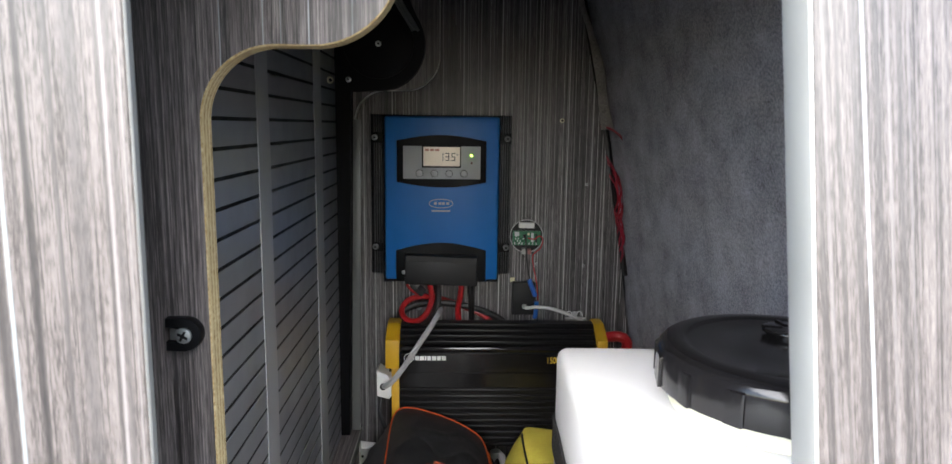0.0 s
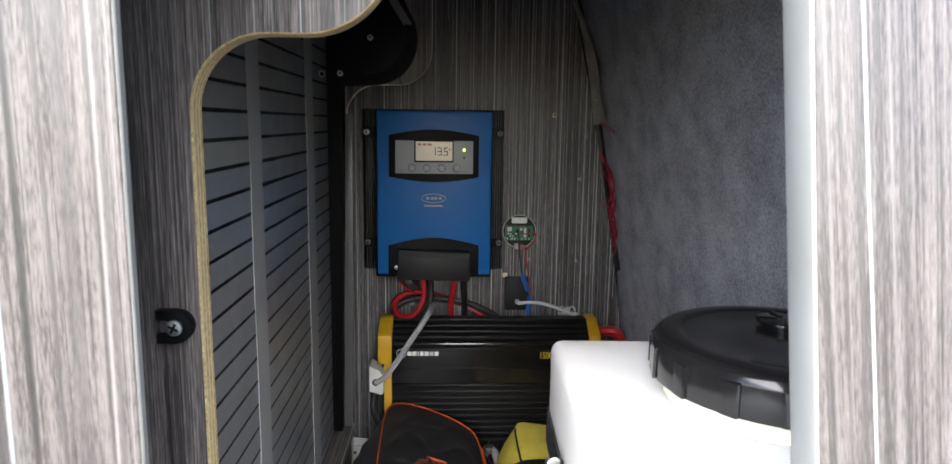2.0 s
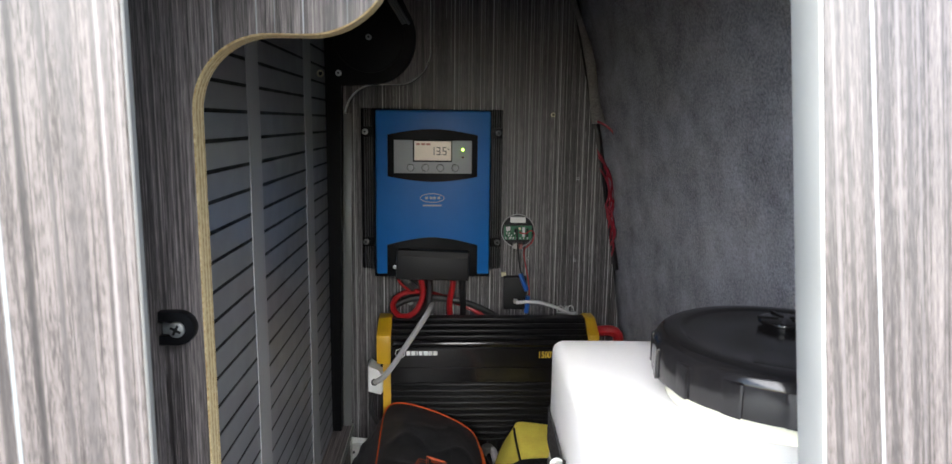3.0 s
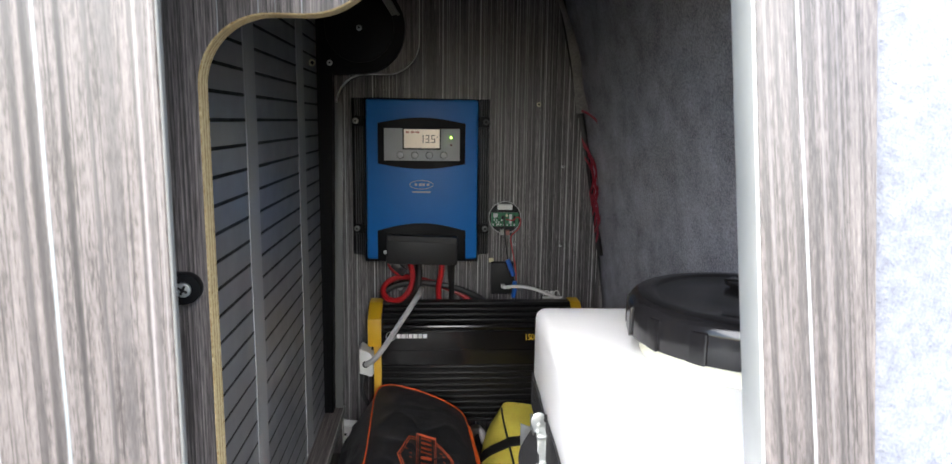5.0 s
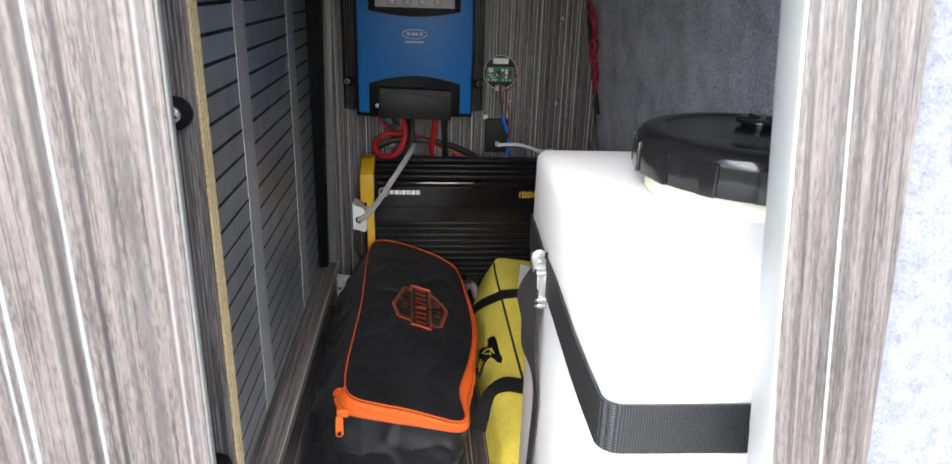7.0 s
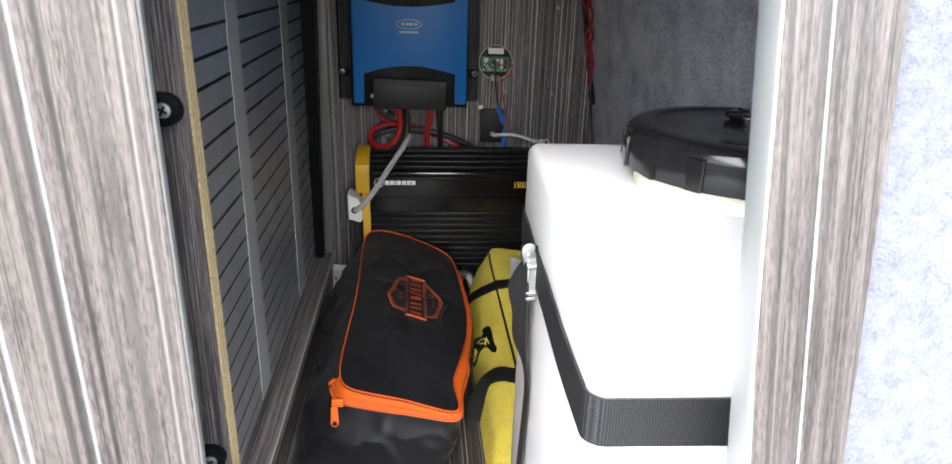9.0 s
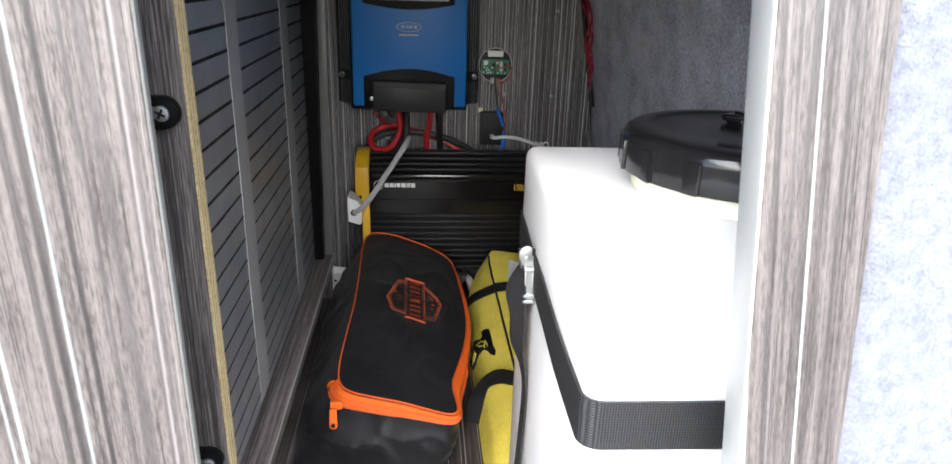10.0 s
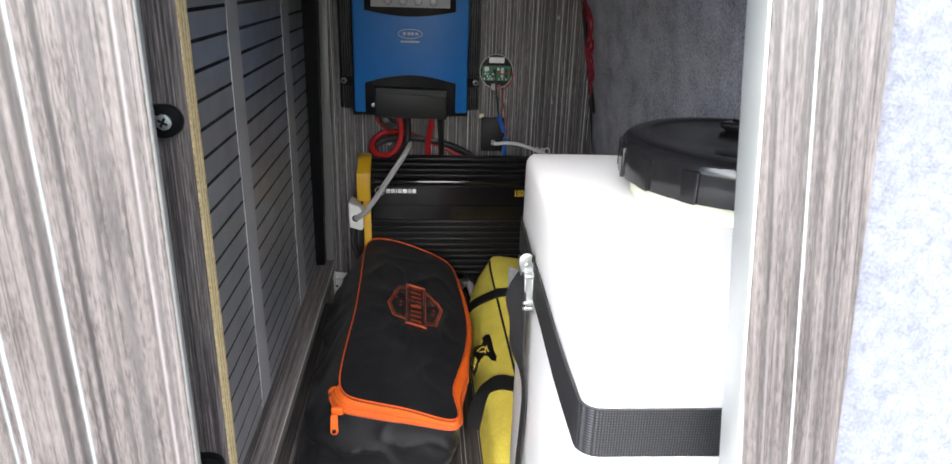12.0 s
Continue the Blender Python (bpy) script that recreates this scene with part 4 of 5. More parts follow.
def junction_box():
    t = thing("junction_box", (0.083, 1.055, 0.19), "small black box with blue crimped wires on the wall", "box")
    part("case", box(0.0622, 0.0990, 1.050, BACK - 0.0005, 0.1945, 0.2480, 0.0010), M_BLACK_MATT, t)
    part("tape", box(0.0590, 0.0665, 1.0612, BACK - 0.0002, 0.2465, 0.2535, 0.0004, 1), M_TAPE_CREAM, t, "scrap of cream tape")
    for p in ([(0.0885, 1.048, 0.2540), (0.0930, 1.046, 0.2420), (0.0990, 1.047, 0.2270)], [(0.1015, 1.050, 0.2170), (0.1010, 1.050, 0.2030), (0.0995, 1.051, 0.1890)]):
        part("crimp", tube(p, 0.0038, 10, 6), M_BLUE_PLASTIC, t, "blue crimp connector")
    part("inlet", box(0.0785, 0.0850, 1.043, 1.0505, 0.2060, 0.2125, 0.001), M_EDGE_GREY, t)
    cable("white_cable", [(0.0825, 1.0400, 0.2085), (0.090, 1.037, 0.2100), (0.100, 1.036, 0.2112), (0.119, 1.036, 0.2100), (0.139, 1.038, 0.2040), (0.159, 1.042, 0.1950), (0.178, 1.048, 0.1850), (0.190, 1.050, 0.172)], 0.0028, M_CABLE_WHITE, "white cable bridging to a wall clip")
    c = thing("cable_clip", (0.166, 1.062, 0.186), "white metal cable clip screwed to the wall", "clip")
    part("plate", prism([(0.1515, 0.1760), (0.1830, 0.1760), (0.1830, 0.1860), (0.1515, 0.1860)], 1.0622, BACK - 0.0003, 0.0004), M_EDGE_PALE, c)
    part("ledge", box(0.1508, 0.1838, 1.0580, 1.0630, 0.1855, 0.1872, 0.0004, 1), M_WHITE, c)
    for x in (0.1575, 0.1745):
        part("ear", tube([(x + 0.0052 * math.cos(a), 1.0620, 0.1890 + 0.0085 * math.sin(a)) for a in [math.pi * i / 10 for i in range(11)]], 0.0008, 6, 0), M_WHITE, c)
    part("screw", disc((0.1665, 1.0600, 0.1935), 0.0046, 0.006, bevel=0.0014, seg=16), M_STEEL, c)


def wall_screws():
    for x, z, r, m, lab in ((0.1365, 0.5075, 0.0036, M_BRASS, "brass-coloured screw in the back board"), (0.1795, 0.407, 0.0022, M_STEEL, "small zinc screw in the back board"), (0.1785, 0.274, 0.0022, M_STEEL, "small zinc screw in the back board"), (0.1020, 0.276, 0.0022, M_STEEL, "small zinc screw in the back board")):
        t = thing("wall_screw", (x, BACK, z), lab, "screw", "screws in the back board")
        part("head", disc((x, BACK - 0.0010, z), r, 0.0022, bevel=0.0006, seg=14), m, t)
        part("recess", disc((x, BACK - 0.0023, z), r * 0.55, 0.0006, seg=8), M_BLACK_MATT, t)


def side_wires():
    # loose flap of lining hanging over the joint, narrow above and wider at its cut end
    line = spline([(0.150, 1.050, 0.730), (0.1585, 1.048, 0.683), (0.176, 1.046, 0.634), (0.1895, 1.045, 0.584), (0.1965, 1.044, 0.536), (0.2050, 1.043, 0.494)], 8)
    b = bmesh.new()
    rings = []
    for i, p in enumerate(line):
        q = i / (len(line) - 1)
        w = 0.0022 + 0.0078 * q ** 0.8 + 0.0008 * math.sin(q * 14)
        ring = []
        for k in range(12):
            a = 6.2832 * k / 12
            r = w * (1 + 0.10 * noise.noise(Vector((k * 0.7, q * 9, 3.0))))
            ring.append(b.verts.new(p + Vector((r * math.cos(a), 0.55 * r * math.sin(a), 0.0))))
        rings.append(ring)
    for r, t in zip(rings, rings[1:]):
        for k in range(12):
            b.faces.new((r[k], r[(k + 1) % 12], t[(k + 1) % 12], t[k]))
    b.faces.new(rings[0][::-1]), b.faces.new(rings[-1])
    part("flap", b, M_FELT_FLAP, thing("felt_edge", (0.205, 1.043, 0.494), "loose flap of brown-grey felt at the lining's edge", "trim"))
    # red strands bulging out from behind the board: top, bottom, reach, depth
    for z0, z1, reach, y in ((0.455, 0.345, 0.0150, 1.070), (0.450, 0.335, 0.0185, 1.074), (0.462, 0.352, 0.0105, 1.068), (0.440, 0.330, 0.0210, 1.078), (0.430, 0.318, 0.0125, 1.071), (0.372, 0.290, 0.0110, 1.069), (0.366, 0.300, 0.0075, 1.072), (0.360, 0.270, 0.0090, 1.076)):
        pts = []
        for k in range(9):
            q = k / 8
            z = z0 + (z1 - z0) * q
            pts.append((board_edge(z) - 0.004 + (reach + 0.004) * math.sin(math.pi * q) ** 0.8 + 0.0012 * math.sin(k * 1.9 + reach * 900), y - 0.006 * math.sin(math.pi * q), z))
        cable("red_wire", pts, 0.0016, M_WIRE, "thin dark red wire bulging from behind the board", "red wires by the lining")
    cable("red_wire", [(0.1965, 1.052, 0.499), (0.204, 1.036, 0.497), (0.2155, 1.030, 0.490), (0.2255, 1.028, 0.480), (0.2330, 1.027, 0.462)], 0.0018, M_WIRE, "loose end of thin red wire over the flap")
    pts = [(board_edge(z) + 0.004 + 0.003 * math.sin(z * 30), 1.079, z) for z in [0.50 - 0.035 * k for k in range(8)]]
    cable("black_loom", pts, 0.0058, M_CABLE_BLACK, "black taped wiring loom behind the board's edge")


def floor_bits():
    t = thing("shelf_bracket", (-0.175, 1.03, FLOOR), "white metal bracket on the floor by the wall", "bracket")
    # bent strip: a flat tongue rising from the floor, a ribbed plate and a screw hole
    part("plate", prism([(-0.2080, -0.0590), (-0.1620, -0.0520), (-0.1555, -0.0390), (-0.1470, -0.0185), (-0.1880, -0.0135), (-0.2080, -0.0180)], 1.029, 1.0315, 0.0008), M_WHITE, t)
    part("rib", prism([(-0.2060, -0.0300), (-0.1500, -0.0262), (-0.1515, -0.0232), (-0.2060, -0.0262)], 1.0245, 1.0295, 0.0008), M_WHITE, t)
    part("foot", box(-0.206, -0.164, 1.030, 1.052, -0.0598, -0.0560, 0.0008), M_WHITE, t)
    part("hole", disc((-0.180, 1.0287, -0.0400), 0.0022, 0.0016, seg=12), M_BLACK_MATT, t)
    f = thing("pipe_fitting", (0.035, 1.0, FLOOR), "small metal and clear fittings on the floor", "fitting")
    part("elbow", tube([(0.022, 1.0, -0.05), (0.032, 0.995, -0.024), (0.044, 0.99, -0.020), (0.05, 0.98, -0.036)], 0.006), M_CABLE_GREY, f)
    part("collar", disc((0.036, 0.994, -0.018), 0.009, 0.010, "z", 16, 0.002), M_STEEL, f)
    part("hose", tube([(0.012, 1.0, -0.02), (0.025, 0.98, -0.02), (0.036, 0.96, -0.035), (0.03, 0.93, -0.054)], 0.004), M_CABLE_BLACK, f)
    cable("black_cable", [(-0.142, 0.985, 0.085), (-0.145, 0.975, 0.06), (-0.135, 0.965, 0.04), (-0.125, 0.975, 0.02)], 0.0035, M_CABLE_BLACK, "black cable dropping behind the bag")


battery_charger(), power_inverter(), mains_plug(), charger_cables()
tank_sender(), junction_box(), wall_screws(), side_wires(), floor_bits()


# ---- water tank and its strap ----
TANK = pose(0.0462, 0.4640, 0, 0, 0, -1.5)  # rear inner corner; local x outwards, y back


def water_tank():
    t = thing("water_tank", (0.15, 0.33, FLOOR), "milky white plastic water tank with black screw cap", "tank")
    b = moved(box(0.0, 0.212, -0.262, 0.0, FLOOR, 0.3362, 0.0085, 5), TANK)
    part("body", b, M_TANK, t)
    c = (0.1655, 0.3495)
    part("neck", disc((c[0], c[1], 0.3422), 0.0665, 0.0140, "z", 64, 0.001), M_GREASE, t, "yellowed screw neck")
    # cap: straight skirt, rounded shoulder, dished top
    prof = [(0.0735, 0.3482), (0.0750, 0.3486), (0.0754, 0.3495), (0.0752, 0.3600), (0.0750, 0.3650)]
    prof += [(0.0750 - 0.0085 * (1 - math.cos(q)), 0.3650 + 0.0088 * math.sin(q)) for q in [radians(90 * i / 10) for i in range(1, 10)]]
    prof += [(0.0640, 0.3741), (0.0605, 0.3742), (0.0588, 0.3738), (0.0574, 0.3730), (0.0560, 0.3726), (0.0300, 0.3729), (0.0, 0.3731)]
    b = bmesh.new()
    seg = 72
    rings = [[b.verts.new((c[0] + r * math.cos(6.2832 * k / seg), c[1] + r * math.sin(6.2832 * k / seg), z)) for k in range(seg)] for r, z in prof[:-1]]
    top = b.verts.new((c[0], c[1], prof[-1][1]))
    for r, s in zip(rings, rings[1:]):
        for k in range(seg):
            b.faces.new((r[k], r[(k + 1) % seg], s[(k + 1) % seg], s[k]))
    for k in range(seg):
        b.faces.new((rings[-1][k], rings[-1][(k + 1) % seg], top))
    b.faces.new(rings[0][::-1])
    cap = part("cap", b, M_CAP, t, "glossy black screw cap", smooth=40)
    for k in range(15):
        a = radians(-131 + 24 * k)
        gb = bmesh.new()
        cols = []
        for i in range(6):
            th, rr = a - radians(8.5) * (1 - i / 5), 0.0752 + 0.0016 * (i / 5)
            cols.append([gb.verts.new((c[0] + q * math.cos(th), c[1] + q * math.sin(th), z)) for q, z in ((0.072, 0.3484), (rr, 0.3484), (rr - 0.0002, 0.3664), (0.0743, 0.3674))])
        for p, q in zip(cols, cols[1:]):
            for m in range(4):
                gb.faces.new((p[m], p[(m + 1) % 4], q[(m + 1) % 4], q[m]))
        gb.faces.new(cols[0][::-1]), gb.faces.new(cols[-1])
        rim = [e for e in gb.edges if all(v in cols[-1] for v in e.verts)]
        bmesh.ops.bevel(gb, geom=rim, offset=0.0009, segments=2, profile=0.5, affect="EDGES")
        part("grip", gb, M_CAP, cap)
    vx, vy = 0.1755, 0.371
    v = part("vent", disc((vx, vy, 0.3740), 0.0125, 0.0040, "z", 28, 0.0012), M_BLACK_SATIN, cap, "black vent plug")
    part("vent_crown", disc((vx, vy, 0.3763), 0.0160, 0.0030, "z", 14, 0.0012), M_BLACK_SATIN, v)
    for k in range(5):
        part("vent_rib", moved(box(0.004, 0.0165, -0.0016, 0.0016, 0.3770, 0.3786, 0.0007, 1), Matrix.Translation((vx, vy, 0)) @ Matrix.Rotation(radians(72 * k + 20), 4, "Z")), M_BLACK_SATIN, v)


def strap():
    t = thing("webbing_strap", (0.04, 0.38, 0.27), "black webbing strap with steel cam buckle round the tank", "strap")
    # round the tank: local outline with rounded corners, a little off the wall
    o, r = 0.0012, 0.0085
    line, nrm = [], []

    def corner(cx, cy, a0):
        for i in range(7):
            a = radians(a0 + 90 * i / 6)
            line.append((cx + (r + o) * math.cos(a), cy + (r + o) * math.sin(a)))
            nrm.append((math.cos(a), math.sin(a)))

    for i in range(9):
        line.append((-o, -0.012 - 0.238 * i / 8)), nrm.append((-1, 0))
    corner(r, -0.262 + r, 180)
    for i in range(9):
        line.append((0.014 + 0.184 * i / 8, -0.262 - o)), nrm.append((0, -1))
    corner(0.212 - r, -0.262 + r, 270)
    line.append((0.212 + o, -0.02)), nrm.append((1, 0))
    corner(0.212 - r, -r, 0)
    line.append((0.02, o)), nrm.append((0, 1))
    corner(r, -r, 90)
    pts, wid, nn = [], [], []
    for (x, y), (a, c) in zip(line, nrm):
        z = 0.2673 + 0.0015 * math.sin(y * 40) + (0.004 if y > -0.05 and x < 0.05 else 0)
        pts.append(TANK @ Vector((x, y, z)))
        wid.append((0, 0, 0.0128))
        nn.append(TANK.to_3x3() @ Vector((a, c, 0)))
    part("band", ribbon(pts, wid, nn, 0.0016), M_STRAP, t, smooth=50)
    # buckle: upright steel frame with a rounded lever standing over it
    fx0, fx1, fz0, fz1, fy = 0.0359, 0.0427, 0.246, 0.2737, 0.368
    bk = part("buckle", box(fx0, fx0 + 0.0019, fy, fy + 0.020, fz0, fz1, 0.0006), M_STEEL, t, "zinc-plated cam buckle")
    part("side_bar", box(fx1 - 0.0019, fx1, fy, fy + 0.020, fz0, fz1, 0.0006), M_STEEL, bk)
    part("back_plate", box(fx0, fx1, fy + 0.0012, fy + 0.0030, fz0 + 0.001, fz1 - 0.001, 0.0004, 1), M_STEEL, bk)
    for z in (fz0 + 0.0020, fz0 + 0.0062, fz1 - 0.0020):
        part("crossbar", box(fx0 - 0.0006, fx1 + 0.0006, fy - 0.0012, fy + 0.004, z - 0.0016, z + 0.0016, 0.0009), M_STEEL, bk)
    top = [(0.0371 + 0.0054 * math.cos(q), 0.2812 + 0.0062 * math.sin(q)) for q in [radians(-30 + 225 * i / 16) for i in range(17)]]
    lv = prism(top + [(0.034, 0.2732), (0.0437, 0.2723)], fy + 0.004, fy + 0.0056, 0.0005)
    lever = part("lever", lv, M_STEEL, bk, "rounded steel lever")
    part("rivet", disc((0.0373, fy + 0.0036, 0.2784), 0.0018, 0.0016, "y", 16, 0.0005), M_STEEL, lever)
    part("notch", box(0.0406, 0.0427, fy + 0.0030, fy + 0.0050, 0.2807, 0.2859, 0.0005, 1), M_BLACK_MATT, lever)
    part("cheek", box(0.0335, 0.0346, fy + 0.005, fy + 0.019, 0.2704, 0.2807, 0.0005, 1), M_STEEL, bk)
    part("side_plate", prism([(0.0312, 0.2370), (0.0345, 0.2355), (0.0430, 0.2400), (0.0430, 0.2545), (0.0345, 0.2572), (0.0310, 0.2590)], 0.4172, 0.4186, 0.0004), M_STEEL, bk, "dull grey steel side plate")
    # loose tail: bellies out from the buckle, then turns edge-on down the tank
    rows = [(0.2709, 0.0359, 0.0383), (0.2492, 0.0265, 0.0391), (0.2274, 0.0302, 0.0398), (0.2067, 0.0314, 0.0404), (0.1887, 0.0388, 0.0427), (0.1689, 0.0422, 0.0444), (0.1386, 0.0418, 0.0437), (0.1037, 0.0405, 0.042), (0.0441, 0.0383, 0.0397), (-0.0173, 0.0364, 0.0378)]
    pts, wid, nn = [], [], []
    for p in spline([((a + c) / 2, (c - a) / 2, z) for z, a, c in rows], 5):
        hy = 0.0055 + 0.0055 * min(1.0, p.y / 0.005)
        hx = max(0.0004, p.y - 0.12 * hy)
        pts.append((p.x - 0.0010, 0.3780, p.z))
        wid.append((hx, -hy, 0))
        nn.append((hy, hx, 0))
    part("tail", ribbon(pts, wid, nn, 0.0016), M_STRAP, t, "loose strap end", smooth=50)


water_tank(), strap()


# ---- bags ----
def rounded(theta, p=8.0):
    """A point of a rounded square of half-size 1."""
    c, s = math.cos(theta), math.sin(theta)
    k = (abs(c) ** p + abs(s) ** p) ** (-1 / p)
    return c * k, s * k


def cushion(top, base, n=96, rings=14, sides=12, bulge=0.012, wrinkle=0.0025, seed=0.0):
    """A stuffed bag: a top surface, sides that swell, a flat underside."""
    b = bmesh.new()

    def ruffle(p, amount):
        q = Vector((p.x * 22, p.y * 16, p.z * 22 + seed))
        crease = 1.0 - abs(noise.noise(q * 0.9 + Vector((5, 1, 2)))) * 2.0
        return amount * (noise.noise(q * 0.45) * 1.2 + noise.noise(q) * 0.7 + 0.35 * noise.noise(q * 2.3) + 0.8 * max(0.0, crease) ** 6)

    loops = []
    for i in range(1, rings + 1):
        s = i / rings
        loop = []
        for k in range(n):
            x, y = rounded(6.2832 * k / n)
            p = top(0.5 + 0.5 * s * x, 0.5 + 0.5 * s * y)
            p.z += ruffle(p, wrinkle * (1 - s ** 4))
            loop.append(p)
        loops.append(loop)
    for i in range(1, sides + 1):
        s = i / sides
        loop = []
        for k in range(n):
            x, y = rounded(6.2832 * k / n)
            a, c = top(0.5 + 0.5 * x, 0.5 + 0.5 * y), base(0.5 + 0.5 * x, 0.5 + 0.5 * y)
            p = a.lerp(c, s)
            out = Vector((x, y, 0)).normalized()
            p += out * (bulge * math.sin(math.pi * min(1, s * 1.0)) + ruffle(p, wrinkle * 2.6 * math.sin(math.pi * s) ** 2))
            loop.append(p)
        loops.append(loop)
    rows = [[b.verts.new(p) for p in loop] for loop in loops]
    centre = b.verts.new(top(0.5, 0.5) + Vector((0, 0, 0.0)))
    for k in range(n):
        b.faces.new((rows[0][k], rows[0][(k + 1) % n], centre))
    for r, s in zip(rows, rows[1:]):
        for k in range(n):
            b.faces.new((r[k], s[k], s[(k + 1) % n], r[(k + 1) % n]))
    b.faces.new(rows[-1])
    return b


def on_side(top, base, theta, s, bulge, off):
    x, y = rounded(theta)
    a, c = top(0.5 + 0.5 * x, 0.5 + 0.5 * y), base(0.5 + 0.5 * x, 0.5 + 0.5 * y)
    out = Vector((x, y, 0)).normalized()
    return a.lerp(c, s) + out * (bulge * math.sin(math.pi * s) + off), out


def bilinear(a, b, c, d, hump=0.0):
    """Corners: front inner, front outer, back outer, back inner."""
    a, b, c, d = Vector(a), Vector(b), Vector(c), Vector(d)

    def f(u, v):
        p = a * (1 - u) * (1 - v) + b * u * (1 - v) + c * u * v + d * (1 - u) * v
        p.z += hump * math.sin(math.pi * min(1, max(0, u))) * math.sin(math.pi * min(1, max(0, v)))
        return p

    return f


def coons(front, right, back, left, height):
    """A lid between four edge curves in plan; height gives z over the plan and the place on the lid."""

    def even(points):
        line = spline([Vector((x, y, 0)) for x, y in points], 12)
        run = [0.0]
        for a, b in zip(line, line[1:]):
            run.append(run[-1] + (b - a).length)

        def at(q):
            d = min(1.0, max(0.0, q)) * run[-1]
            k = max(0, min(len(run) - 2, sum(1 for r in run if r <= d) - 1))
            return line[k].lerp(line[k + 1], (d - run[k]) / max(1e-9, run[k + 1] - run[k]))

        return at

    lo, hi, a, b = even(front), even(back), even(left), even(right)
    c00, c10, c01, c11 = lo(0), lo(1), hi(0), hi(1)

    @functools.lru_cache(maxsize=None)
    def plan(u, v):
        p = lo(u) * (1 - v) + hi(u) * v + a(v) * (1 - u) + b(v) * u
        return p - (c00 * (1 - u) * (1 - v) + c10 * u * (1 - v) + c01 * (1 - u) * v + c11 * u * v)

    def f(u, v):
        p = plan(u, v).copy()
        p.z = height(p, u, v)
        return p

    return f


def tool_bag():
    t = thing("tool_bag", (-0.06, 0.74, FLOOR), "black zipped nylon bag with orange zip and emblem", "bag")
    front = [(-0.1300, 0.582), (-0.108, 0.577), (-0.078, 0.568), (-0.055, 0.5605), (-0.031, 0.5495), (-0.008, 0.538), (0.0135, 0.5285)]
    right = [(0.0135, 0.5285), (0.0030, 0.566), (0.0000, 0.592), (0.0060, 0.620), (0.0140, 0.654), (0.0205, 0.693), (0.0235, 0.734), (0.0225, 0.780), (0.0185, 0.838), (0.0170, 0.882), (0.0180, 0.908)]
    back = [(-0.1230, 0.953), (-0.110, 0.961), (-0.086, 0.9645), (-0.056, 0.959), (-0.024, 0.9445), (-0.003, 0.928), (0.0180, 0.908)]
    left = [(-0.1300, 0.582), (-0.1275, 0.617), (-0.1255, 0.654), (-0.1220, 0.717), (-0.1200, 0.763), (-0.1200, 0.814), (-0.1210, 0.877), (-0.1230, 0.953)]

    def lid(p, u, v):
        # sags towards the open front corner, humped over what is inside
        hump = 0.010 * math.sin(math.pi * min(1, max(0, u))) * math.sin(math.pi * min(1, max(0, v)))
        return 0.0120 + 0.2932 * p.x + 0.0406 * p.y - 0.5188 * p.x * p.y + hump

    top = coons(front, right, back, left, lid)
    base = bilinear((-0.181, 0.572, FLOOR), (-0.004, 0.556, FLOOR), (0.004, 0.925, FLOOR), (-0.178, 0.955, FLOOR))
    bulge = 0.008
    part("body", cushion(top, base, n=160, rings=34, sides=24, bulge=bulge, wrinkle=0.0036), M_BAG, t, smooth=60)
    n = 120
    rim = [on_side(top, base, 6.2832 * k / n, 0.0, bulge, 0.0005)[0] + Vector((0, 0, 0.0008)) for k in range(n)]
    part("piping", tube(rim, 0.0010, 8, 0, True), M_PIPING, t, "red-orange piping")

    def band(a0, a1, s0, s1, off, steps=70):
        b = bmesh.new()
        rows = []
        for i in range(steps + 1):
            th = a0 + (a1 - a0) * i / steps
            row = []
            edge = on_side(top, base, th, s0, bulge, 0.0)[0]
            stand = (0.0022 + 0.0100 * math.exp(-((edge.y - 0.602) / 0.038) ** 2)) * max(0.0, math.cos(th)) ** 2
            side = max(0.0, math.cos(th)) ** 0.5 * (1.0 - math.exp(-((edge.y - 0.595) / 0.05) ** 2))
            low = s1 - (s1 - s0) * 0.55 * side
            for k, (s, o) in enumerate(((s0, -0.002), (s0, off + stand), ((s0 + low) / 2, off + 0.0007 + stand), (low, off + stand), (low, -0.002))):
                p, out = on_side(top, base, th, s, bulge, o)
                row.append(b.verts.new(p))
            rows.append(row)
        for r, s in zip(rows, rows[1:]):
            for k in range(4):
                b.faces.new((r[k], s[k], s[k + 1], r[k + 1]))
        return b

    a0, a1 = radians(-137), radians(40)
    z = part("zip", band(a0, a1, 0.015, 0.150, 0.0020), M_ORANGE, t, "orange zip tape")
    def along(q, lift, steps=120):
        """A line that runs on the zip band, at a share q of its width."""
        line = []
        for i in range(steps + 1):
            th = a0 + (a1 - a0) * i / steps
            edge = on_side(top, base, th, 0.015, bulge, 0.0)[0]
            stand = (0.0022 + 0.0100 * math.exp(-((edge.y - 0.602) / 0.038) ** 2)) * max(0.0, math.cos(th)) ** 2
            side = max(0.0, math.cos(th)) ** 0.5 * (1.0 - math.exp(-((edge.y - 0.595) / 0.05) ** 2))
            low = 0.150 - 0.135 * 0.55 * side
            line.append(on_side(top, base, th, 0.015 + (low - 0.015) * q, bulge, 0.0020 + 0.0007 * (1 - abs(2 * q - 1)) + stand + lift)[0])
        return line

    part("teeth", tube(along(0.52, 0.0004), 0.0011, 6, 0), M_ORANGE, z)
    for q in (0.35, 0.69):
        part("stitching", tube(along(q, 0.0002), 0.0005, 6, 0), M_EMBLEM, z)
